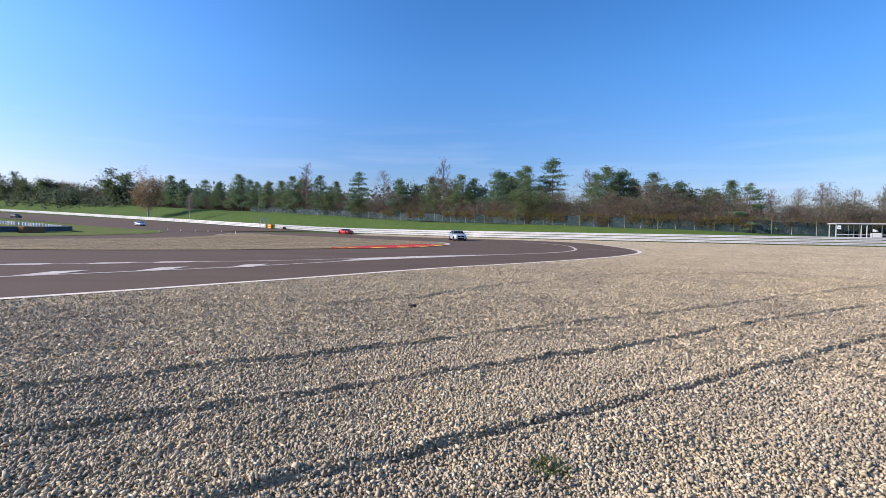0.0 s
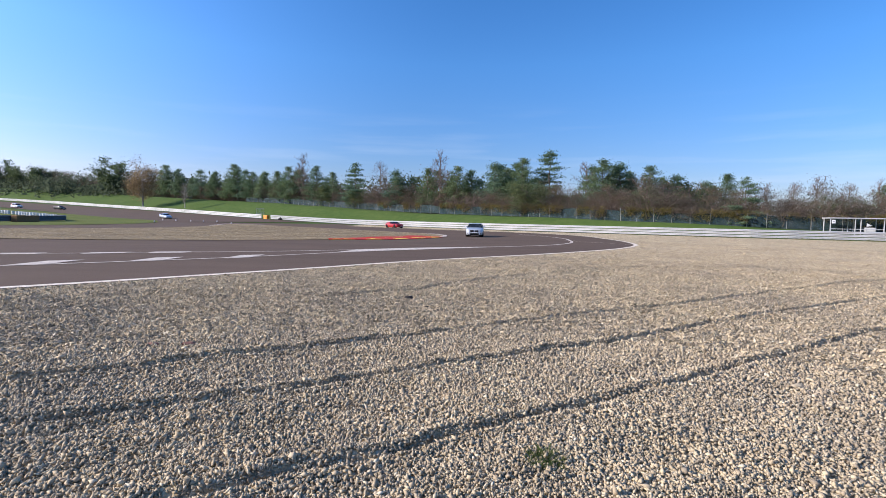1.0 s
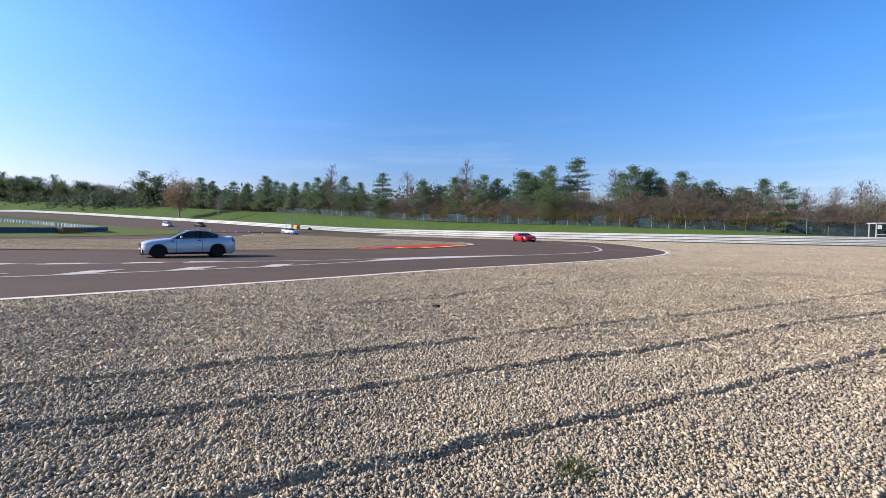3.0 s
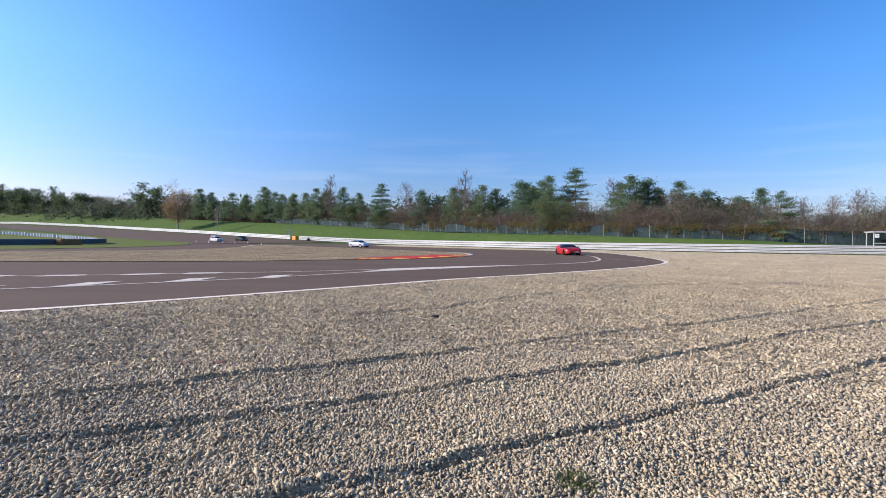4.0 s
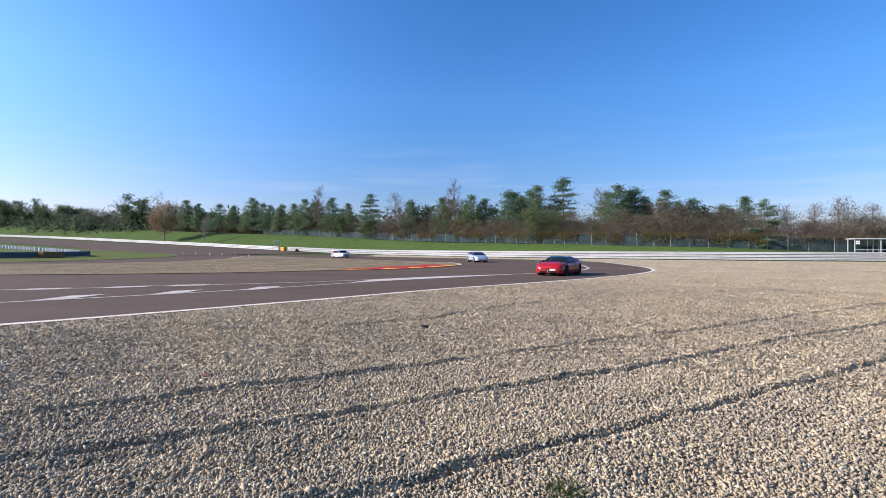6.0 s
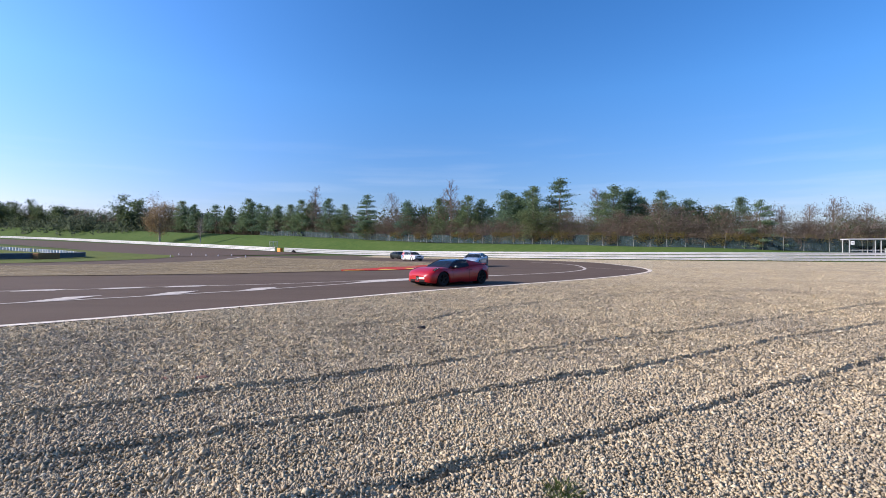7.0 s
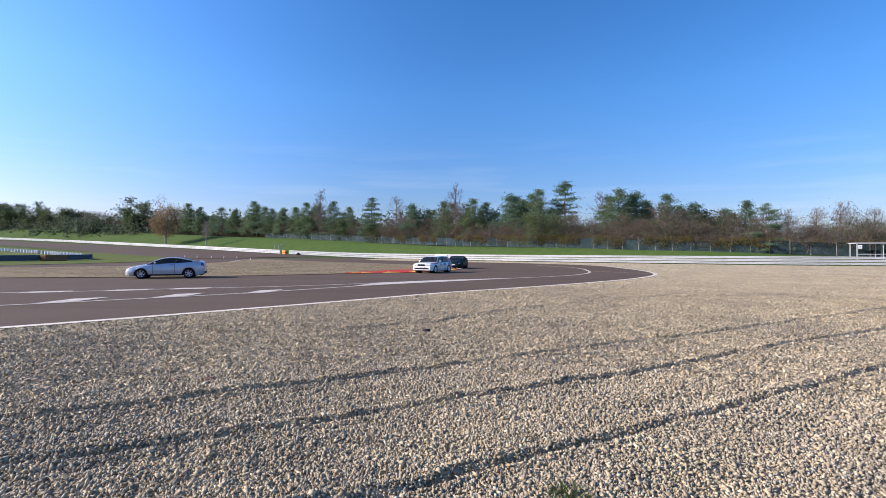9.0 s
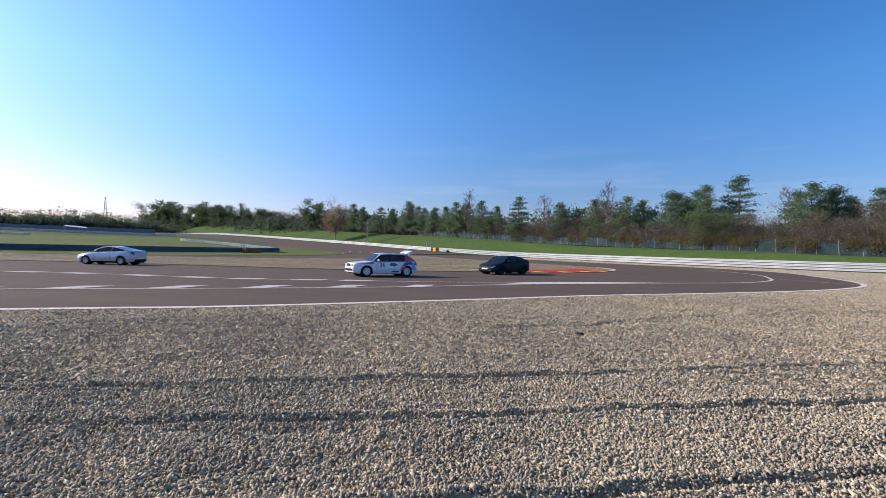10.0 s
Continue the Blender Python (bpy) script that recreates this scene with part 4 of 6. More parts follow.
planted(broads, [(-289.2, 320.7, 12.3, 22.3), (-296.3, 315.1, 12.5, 18.1), (-249.6, 291.7, 11.1, 16.7), (-228.6, 280.5, 10.4, 17.7), (-158.7, 240.0, 8.5, 19.8), (-35.7, 156.7, 4.0, 8.8), (-7.4, 138.6, 3.0, 10.8), (48.8, 94.7, 1.6, 9.2), (-330, 285, 9.0, 18.0), (-365, 262, 9.0, 14.0), (-420, 255, 9.0, 12.0), (-338, 324, 9.0, 14.0), (-352, 318, 9.0, 12.5), (-345, 338, 9.0, 16.0), (-331, 338, 9.0, 17.0), (-325, 342, 9.0, 18.0)]
        + [(-420 * math.sin(radians(a)), 420 * math.cos(radians(a)), 14.0, h) for a, h in ((49.9, 18.5), (48.9, 19.5), (47.4, 15.0), (46.0, 19.0), (44.9, 20.0), (43.8, 19.0))], 3)
fence_trees = [(broadleaf(33, 8, 3.6, M_BROAD, "broadleaf_tree", "bushy dark green tree growing close behind the fence", M_BARK, 0.05, 5600), 8)]
planted(fence_trees, [(17.8, 100.0, 2.3, 8.2), (54.2, 86.5, 1.4, 6.0), (38.0, 92.0, 1.8, 5.0), (-22.0, 128.0, 3.4, 6.0)], 6, 1.6)
fence_cedar = conifer(23, 8.5, 3.4, 9, 0.02, M_CEDAR, "cedar_tree", "low blue-green cedar spreading over the fence", True)
planted([(fence_cedar, 8.5)], [(49.0, 77.5, 1.3, 8.3)], 8, 0.4)
withered = [(broadleaf(35, 9, 4.2, M_BROWN, "withered_tree", "rounded tree with thin brown leaves among the undergrowth", M_TWIG, 0.05, 3600, True), 9), (broadleaf(36, 9, 3.8, M_BROWN, "withered_tree", "rounded tree with thin brown leaves among the undergrowth", M_TWIG, 0.05, 3600, True), 9)]
planted(withered, [(x - 3.5 + 2 * math.sin(x), y + 6.5, z, 6.5 + 2.2 * math.sin(2.3 * x) + (4.0 if x < -150 else 0.0) + (0.6 if x > 42 else 0.0)) for x, y, z in FENCE_LINE[4:-2:3] + FENCE_LINE[3:30:2] if not 45 < x < 56], 5)
bares = [(bare_tree(41, 13, 0.75, "bare_tree", "leafless grey-brown tree above the undergrowth"), 13), (bare_tree(42, 13, 0.95, "bare_tree", "leafless grey-brown tree above the undergrowth"), 13)]
planted(bares, [(-46.8, 164.8, 4.5, 17.3), (-17.9, 143.9, 3.3, 14.3), (-0.2, 124.1, 2.8, 15.2), (31.4, 104.5, 2.1, 11.9), (60.0, 88.7, 1.4, 7.6), (63.9, 87.1, 1.3, 8.0), (68.5, 87.6, 1.2, 8.8), (71.3, 84.0, 1.1, 7.7), (75.0, 82.3, 1.0, 8.4)], 4)
autumn = broadleaf(51, 19.0, 6.2, M_AUTUMN, "autumn_tree", "rounded tree with orange-brown autumn leaves on the grass bank", M_BIRCH, 0.20, 4200)
autumn.matrix_basis = pose(-126.2, 205.8, 5.3)
slim = broadleaf(52, 9.5, 1.6, M_BROWN, "slender_tree", "slender young tree with thin brown leaves on the bank", M_BIRCH, 0.3, 900, True)
slim.matrix_basis = pose(-98.5, 187.0, 4.7)


# ---- undergrowth ----
def undergrowth():
    rng = random.Random(7)
    kinds = [shrub(61, 3.4, 2.4, M_BROWN, "tangled brown leafless shrub behind the fence"), shrub(62, 4.2, 2.6, M_BROWN, "tangled brown leafless shrub behind the fence"), shrub(63, 3.0, 2.6, M_IVY, "yellowing shrub behind the fence"), shrub(64, 3.6, 2.4, M_BROAD, "dark green shrub behind the fence")]
    used = set()
    line = FENCE_LINE
    for i in range(len(line) - 1):
        a, b = Vector(line[i]), Vector(line[i + 1])
        out = Vector((b.y - a.y, a.x - b.x, 0)).normalized()
        away = -out if out.dot(a) < 0 else out
        if a.x < -250 or (a.x < -60 and rng.random() < 0.45):
            continue
        q = a.lerp(b, rng.random()) + away * (3.4 + rng.uniform(-1.0, 1.5))
        pick = rng.choices(range(4), (5, 5, 2, 3))[0]
        size = rng.uniform(0.85, 1.3) * 1.1
        m = pose(q.x, q.y, a.z, 0, 0, rng.uniform(0, 360))
        ob = copy_thing(kinds[pick], m) if pick in used else kinds[pick]
        used.add(pick)
        ob.matrix_basis = m
        ob.scale = (size * 1.35, size * 1.35, size)


undergrowth()


def thicket():
    """The tangle of thin twigs and last leaves that fills the edge of the wood."""
    rng = np.random.default_rng(17)
    for x0, x1, material, share, high, size, per, label in (
            (-40, 112, M_BROWN, 1.0, 6.8, 0.15, 230, "dense tangle of brown twigs and withered leaves under the trees"),
            (-40, 112, M_BROAD, 0.3, 6.0, 0.11, 130, "dull green growth among the brown tangle under the trees"),
            (-340, -40, M_BROWN, 1.0, 9.0, 0.36, 60, "hazy brown tangle of undergrowth on top of the far bank"),
            (-340, -40, M_FAR_WOOD, 0.8, 10.0, 0.34, 46, "hazy green growth along the top of the far bank")):
        run = [p for p in FENCE_LINE if x0 <= p[0] < x1]
        centres = []
        for i in range(len(run) - 1):
            a, b = np.array(run[i]), np.array(run[i + 1])
            along = b - a
            away = np.array((-along[1], along[0], 0.0))
            away /= np.linalg.norm(away)
            if away[:2] @ a[:2] < 0:
                away = -away
            n = int(np.linalg.norm(along) * 5.5)
            if rng.random() > share:
                continue
            top = high * (0.82 + 0.25 * math.sin(0.31 * i) * math.sin(0.83 * i + 1)) * (1.35 if run[i][0] > 58 else 1.2 if run[i][0] > 48 else 1.0)
            c = a + along * rng.random(n)[:, None] + away * rng.uniform(1.5, 10.0, n)[:, None]
            c[:, 2] += top * rng.random(n) ** 0.75 * rng.uniform(0.7, 1.05, n)
            centres += list(c)
        v, f = leaves(rng, centres, np.array([0.7, 0.7, 0.5]), size, per, 0.13, 1.2)
        tagged(arrays("thicket", v, f, material), label, "undergrowth", kind="stuff")


thicket()


def ivy():
    """Creeper that hangs in clumps over the fence."""
    rng = np.random.default_rng(8)
    run = [p for p in FENCE_LINE if -20 < p[0] < 49 or 60 < p[0] < 66]
    for material, share, label in ((M_IVY, 0.55, "yellow-green creeper hanging over the fence"), (M_BROWN, 0.5, "brown withered creeper hanging over the fence")):
        centres = []
        for i in range(len(run) - 1):
            if rng.random() < share:
                a, b = np.array(run[i]), np.array(run[i + 1])
                c = a + (b - a) * rng.random(40)[:, None]
                c[:, :2] -= c[:, :2] / np.linalg.norm(c[:, :2], axis=1)[:, None] * 0.25
                c[:, 2] += 2.35 - rng.uniform(0.7, 1.9) * rng.random(40) ** 1.6
                centres += list(c)
        v, f = leaves(rng, centres, np.array([0.25, 0.25, 0.2]), 0.085, 30)
        tagged(arrays("fence_creeper", v, f, material), label, "creeper", kind="stuff")


ivy()


def far_hedges():
    """Woods and hedges along the horizon, too far to count."""
    rng = np.random.default_rng(9)
    for name, label, spots, size, tall in (
            ("far_woods", "hazy dark hedges and woods along the horizon", [((420 + 14 * math.sin(1.3 * k) + 7 * max(0, k - 44)) * math.cos(radians(172 - 0.62 * k)), (420 + 14 * math.sin(1.3 * k) + 7 * max(0, k - 44)) * math.sin(radians(172 - 0.62 * k))) for k in range(60)], 3.2, 10.5),
            ("far_woods", "dark wood that closes the plain behind the pines", [(-330 + 6.5 * k, 345 - 3.2 * k + 6 * math.sin(1.7 * k)) for k in range(56)], 3.0, 14.5)):
        centres = []
        for x, y in spots:
            z = rise(x, y)
            h = tall * rng.uniform(0.6, 1.2)
            for q in range(48):
                centres.append((x + rng.normal(0, 6), y + rng.normal(0, 5), z + h * rng.random() ** 0.8))
        v, f = leaves(rng, centres, np.full(3, size * 0.45), 0.5, 22, 0.4)
        inner = [(x, y, rise(x, y) + (z - rise(x, y)) * 0.6) for x, y, z in centres]
        w, g = leaves(rng, inner, np.full(3, size * 0.4), 0.8, 10, 0.6)
        v, f = np.concatenate([v, w]), np.concatenate([f, g + len(v)])
        tagged(arrays(name, v, f, M_FAR_WOOD), label, "woods", kind="stuff")


far_hedges()


# ---- things beside the track ----
def marshal_shelter():
    root = tagged(empty("marshal_shelter", pose(55.6, 68.3, 0.0, 0, 0, -19)), "small open marshal shelter of grey metal frames and panes", "shelter")
    L, D, H = 6.3, 2.2, 3.05
    for x in (0, 2.9, 3.55, 6.2):
        for y in (0, D):
            bm = bmesh.new()
            box(bm, x - 0.05, x + 0.05, y - 0.05, y + 0.05, -0.05, H, 0.01)
            part("post", bm, M_RAIL, root)
    bm = bmesh.new()
    box(bm, -0.2, L + 0.15, -0.25, D + 0.2, H, H + 0.14, 0.02)
    part("roof", bm, M_RAIL, root, "flat grey metal roof")
    for x0, x1 in ((0.06, 2.84), (2.96, 3.5), (3.6, 6.14)):
        bm = bmesh.new()
        box(bm, x0, x1, -0.03, 0.03, 1.55, 1.63)
        part("crossbar", bm, M_RAIL, root)
        if x0 < 1:
            bm = bmesh.new()
            box(bm, x0, x1, -0.012, 0.012, 1.63, H - 0.02)
            part("pane", bm, M_PANE, root)
    bm = bmesh.new()
    box(bm, 0.12, 0.55, -0.09, -0.055, 2.35, 2.85, 0.01)
    sign = part("sign", bm, M_PLATE, root, "small square white sign")
    bm = bmesh.new()
    box(bm, 0.2, 0.47, -0.096, -0.091, 2.53, 2.67)
    part("sign_bar", bm, M_POST, sign)
    # white board and equipment box kept inside
    bm = bmesh.new()
    box(bm, 4.3, 5.4, 0.35, 0.9, 1.0, 1.85, 0.03)
    table = tagged(part("equipment_box", bm, M_RAIL_WHITE), "white equipment box inside the marshal shelter", "box")
    table.matrix_basis = pose(55.6, 68.3, 0.0, 0, 0, -19)
    bm = bmesh.new()
    v = [bm.verts.new(c) for c in ((4.35, 0.3, 2.45), (5.0, 0.3, 2.1), (4.35, 0.3, 1.98), (4.35, 0.34, 2.45), (5.0, 0.34, 2.1), (4.35, 0.34, 1.98))]
    for f in ((0, 2, 1), (3, 4, 5), (0, 1, 4, 3), (1, 2, 5, 4), (2, 0, 3, 5)):
        bm.faces.new([v[i] for i in f])
    part("pennant", bm, M_RAIL_WHITE, root, "white three-cornered pennant")
    bm = bmesh.new()
    box(bm, 4.25, 5.45, 0.3, 1.0, 0.0, 1.0, 0.02)
    stand = tagged(part("equipment_stand", bm, M_POST), "plain grey stand inside the marshal shelter", "stand")
    stand.matrix_basis = pose(55.6, 68.3, 0.0, 0, 0, -19)


marshal_shelter()


def rail_opening():
    """The opening in the guard rail: an orange crash block and a framed board."""
    x, y = -52.9, 147.3
    z = rise(x, y)
    bm = bmesh.new()
    box(bm, -0.95, 0.95, -0.45, 0.45, 0.0, 1.15, 0.08)
    block = tagged(part("crash_block", bm, M_ORANGE), "orange plastic crash block at the opening in the guard rail", "crash block")
    block.matrix_basis = pose(x, y, z, 0, 0, -40)
    bm = bmesh.new()
    box(bm, -0.97, 0.97, -0.47, 0.47, 0.5, 0.6)
    part("strap", bm, M_BLACK, block)
    board = tagged(empty("board_frame", pose(-55.6, 149.4, rise(-56, 150), 0, 0, 12)), "pale metal frame of bars above the rail", "frame")
    for x0 in (-1.15, 0.0, 1.15):
        bm = bmesh.new()
        tube(bm, (x0, 0, -0.1), (x0, 0, 3.1), 0.05, 0.05, 6)
        part("upright", bm, M_RAIL, board)
    for zz in (1.5, 3.05):
        bm = bmesh.new()
        tube(bm, (-1.2, 0, zz), (1.2, 0, zz), 0.05, 0.05, 6)
        part("crossbar", bm, M_RAIL, board)
    for zz in (1.85, 2.2, 2.55, 2.8):
        bm = bmesh.new()
        tube(bm, (-1.15, 0, zz), (1.15, 0, zz), 0.025, 0.025, 5)
        part("wire", bm, M_RAIL, board)
    bm = bmesh.new()
    bmesh.ops.create_icosphere(bm, subdivisions=2, radius=0.5)
    for v in bm.verts:
        v.co = Vector((v.co.x * 1.5, v.co.y, max(-0.1, v.co.z * 1.3))) * (1 + 0.18 * math.sin(9 * v.co.x + 5 * v.co.z))
    bush = tagged(part("tyre_heap", bm, M_RUBBER), "dark heap of old tyres beside the crash block", "tyre heap")
    bush.matrix_basis = pose(-46.6, 141.2, rise(-46.6, 141.2) + 0.1)


rail_opening()


def cones():
    bm = bmesh.new()
    bmesh.ops.create_cone(bm, cap_ends=True, segments=14, radius1=0.14, radius2=0.03, depth=0.44, matrix=Matrix.Translation((0, 0, 0.25)))
    root = tagged(empty("traffic_cone"), "small pale traffic cone set out on the track", "traffic cone", "cones on the track")
    part("cone", bm, M_CONE, root)
    bm = bmesh.new()
    box(bm, -0.2, 0.2, -0.2, 0.2, 0.0, 0.04, 0.01)
    part("base", bm, M_BLACK, root)
    spots = [(-56.6, 95.9), (-65.2, 113.9), (-61.2, 112.2), (-56.8, 110.3), (-52.7, 107.8), (-50.7, 110.0), (-41.0, 95.0)]
    for i, (x, y) in enumerate(spots):
        m = pose(x, y, rise(x, y) + 0.02)
        ob = root if i == 0 else copy_thing(root, m)
        ob.matrix_basis = m


cones()


def tyre_stacks():
    """White painted tyre stacks on the inside of the far bend."""
    root = tagged(empty("tyre_stack"), "stack of white painted tyres on the grass", "tyre stack", "white tyre stacks")
    for k in range(4):
        bm = bmesh.new()
        prof = [(0.17, 0.0), (0.29, 0.0), (0.33, 0.06), (0.33, 0.15), (0.29, 0.21), (0.17, 0.21)]
        n = 16
        rings = [[bm.verts.new((r * math.cos(i * math.tau / n), r * math.sin(i * math.tau / n), z + 0.21 * k)) for r, z in prof] for i in range(n)]
        for i in range(n):
            for j in range(len(prof)):
                a, b = rings[i], rings[(i + 1) % n]
                bm.faces.new((a[j], b[j], b[(j + 1) % len(prof)], a[(j + 1) % len(prof)]))
        part("tyre", bm, M_RAIL_WHITE, root, smooth=True)
    line = spread([(-78.5, 100), (-84, 105), (-94, 111.5), (-104, 117), (-125, 127.5), (-150, 138)], 1.7)
    for i, p in enumerate(line):
        m = pose(p.x, p.y, rise(p.x, p.y) + 0.05, 0, 0, 37 * i)
        ob = root if i == 0 else copy_thing(root, m)
        ob.matrix_basis = m


tyre_stacks()


def barrier_end():
    bm = bmesh.new()
    box(bm, -2.2, 2.2, -0.5, 0.5, 0.0, 1.05, 0.12)
    bmesh.ops.subdivide_edges(bm, edges=bm.edges, cuts=1)
    ob = tagged(part("crash_cushion", bm, M_RUST), "weathered rusty-orange crash cushion at the end of the inner barrier", "crash cushion")
    ob.matrix_basis = pose(-66.2, 77.5, 0.05, 0, 0, 92)


barrier_end()


def pylon():
    root = tagged(empty("pylon", pose(-485, 353, 8.8)), "thin lattice radio mast far beyond the fields", "mast")
    for k in range(4):
        a = k * math.tau / 4
        bm = bmesh.new()
        tube(bm, (3.2 * math.cos(a), 3.2 * math.sin(a), -1), (0.4 * math.cos(a), 0.4 * math.sin(a), 38), 0.25, 0.15, 4)
        part("leg", bm, M_POST, root)
    for z in range(4, 38, 5):
        r = 3.2 - 2.8 * z / 38
        bm = bmesh.new()
        for k in range(4):
            a, b = k * math.tau / 4, (k + 1) * math.tau / 4
            tube(bm, (r * math.cos(a), r * math.sin(a), z), ((r - 0.35) * math.cos(b), (r - 0.35) * math.sin(b), z + 4), 0.12, 0.12, 4)
        part("brace", bm, M_POST, root)


pylon()


def awning():
    """A white awning on thin posts, pitched in the far field."""
    root = tagged(empty("awning", pose(-236, 158, rise(-236, 158), 0, 0, 38)), "long low white awning on thin posts in the far field", "awning")
    bm = bmesh.new()
    corners = [bm.verts.new((x, y, 2.9 - 0.08 * x + 0.5 * (y > 0) + dz)) for dz in (0.0, 0.07) for x, y in ((-4.2, -1.3), (4.2, -1.3), (4.2, 1.3), (-4.2, 1.3))]
    for f in ((3, 2, 1, 0), (4, 5, 6, 7), (0, 1, 5, 4), (1, 2, 6, 5), (2, 3, 7, 6), (3, 0, 4, 7)):
        bm.faces.new([corners[i] for i in f])
    part("cover", bm, M_RAIL_WHITE, root)
    for x in (-4.0, 4.0):
        for y in (-1.2, 1.2):
            bm = bmesh.new()
            tube(bm, (x, y, -0.1), (x, y, 2.92 - 0.08 * x + 0.46 * (y > 0)), 0.05, 0.05, 6)
            part("post", bm, M_POST, root)


awning()


# ---- small things on the gravel ----
def lump(name, label, category, material, x, y, sx, sy, sz, seed, turn=0.0):
    rng = np.random.default_rng(seed)
    bm = bmesh.new()
    bmesh.ops.create_icosphere(bm, subdivisions=3, radius=1)
    off = rng.uniform(0, 50)
    for v in bm.verts:
        k = 1 + 0.35 * noise.noise(v.co * 1.6 + Vector((off, 0, 0))) + 0.15 * noise.noise(v.co * 4.5 + Vector((0, off, 0)))
        v.co = Vector((v.co.x * sx * k, v.co.y * sy * k, v.co.z * sz * k))
    ob = tagged(part(name, bm, material, smooth=True), label, category)
    ob.matrix_basis = pose(x, y, float(gravel_height(np.array(x), np.array(y))) + 0.016 + sz * 0.5, 0, 0, turn)


lump("dark_clod", "black clod of rubber and earth lying on the gravel", "clod", M_CLOD, -0.59, 9.61, 0.085, 0.05, 0.042, 1, 10)
lump("dark_clod", "small dark clod lying on the gravel", "clod", M_CLOD, -0.20, 8.66, 0.035, 0.025, 0.02, 2)
lump("brick_shard", "flat reddish-brown shard lying on the gravel", "stone", M_BRICK, -3.46, 5.83, 0.10, 0.035, 0.018, 3, 5)
lump("brick_shard", "flat reddish-brown shard lying on the gravel", "stone", M_BRICK, -3.05, 5.87, 0.095, 0.04, 0.022, 4, 12)
lump("pale_cobble", "pale yellowish cobble among the pebbles", "stone", M_STONE, 2.47, 2.87, 0.022, 0.016, 0.03, 5, 30)
lump("pale_cobble", "pale flat cobble among the pebbles", "stone", M_STONE, 3.62, 4.72, 0.07, 0.04, 0.03, 6, 20)
lump("grey_cobble", "grey-brown cobble at the side of a rut", "stone", M_STONE, 0.11, 5.28, 0.055, 0.04, 0.04, 7, 20)


def tuft(x, y, seed, blades, radius):
    rng = np.random.default_rng(seed)
    verts, faces = [], []
    for k in range(blades):
        a, d = rng.uniform(0, math.tau), radius * math.sqrt(rng.random())
        px, py = x + d * math.cos(a), y + d * math.sin(a)
        z = float(gravel_height(np.array(px), np.array(py))) + 0.01
        lean, h, w = rng.normal(0, 0.05, 2), rng.uniform(0.02, 0.065), rng.uniform(0.002, 0.005)
        side = np.array([math.cos(a + 1.3), math.sin(a + 1.3)]) * w
        i = len(verts)
        verts += [(px - side[0], py - side[1], z), (px + side[0], py + side[1], z), (px + lean[0] * 0.5 + side[0] * 0.7, py + lean[1] * 0.5 + side[1] * 0.7, z + h * 0.6), (px + lean[0] * 0.5 - side[0] * 0.7, py + lean[1] * 0.5 - side[1] * 0.7, z + h * 0.6), (px + lean[0], py + lean[1], z + h)]
        faces += [(i, i + 1, i + 2, i + 3), (i + 3, i + 2, i + 4)]
    tagged(pydata("grass_tuft", verts, faces, M_BLADE), "low tuft of green weeds growing through the pebbles", "grass tuft")


tuft(0.73, 3.08, 3, 380, 0.13)


def rail_weeds():
    """Grass and weeds that grow along the foot of the guard rail."""
    rng = np.random.default_rng(12)
    line = [p for p in spread(RAIL, 0.8) if -40 < p.x < 100]
    centres = []
    for p, n in zip(line, normals(line)):
        for k in range(3 if p.x > 30 else 1):
            if rng.random() < (0.8 if p.x > 30 else 0.3):
                q = p + n * rng.uniform(0.15, 0.75)
                centres.append((q.x + rng.normal(0, 0.2), q.y + rng.normal(0, 0.2), rise(q.x, q.y) + 0.07))
    v, f = leaves(rng, centres, np.array([0.22, 0.22, 0.06]), 0.07, 26, 0.2, 1.5)
    v[:, 2] = np.maximum(v[:, 2], 0.0)
    tagged(arrays("weeds", v, f, M_BLADE), "low green weeds along the foot of the guard rail", "weeds", kind="stuff")


rail_weeds()


# ---- cars ----
def curve_at(points, u):
    return float(np.interp(u, [p[0] for p in points], [p[1] for p in points]))


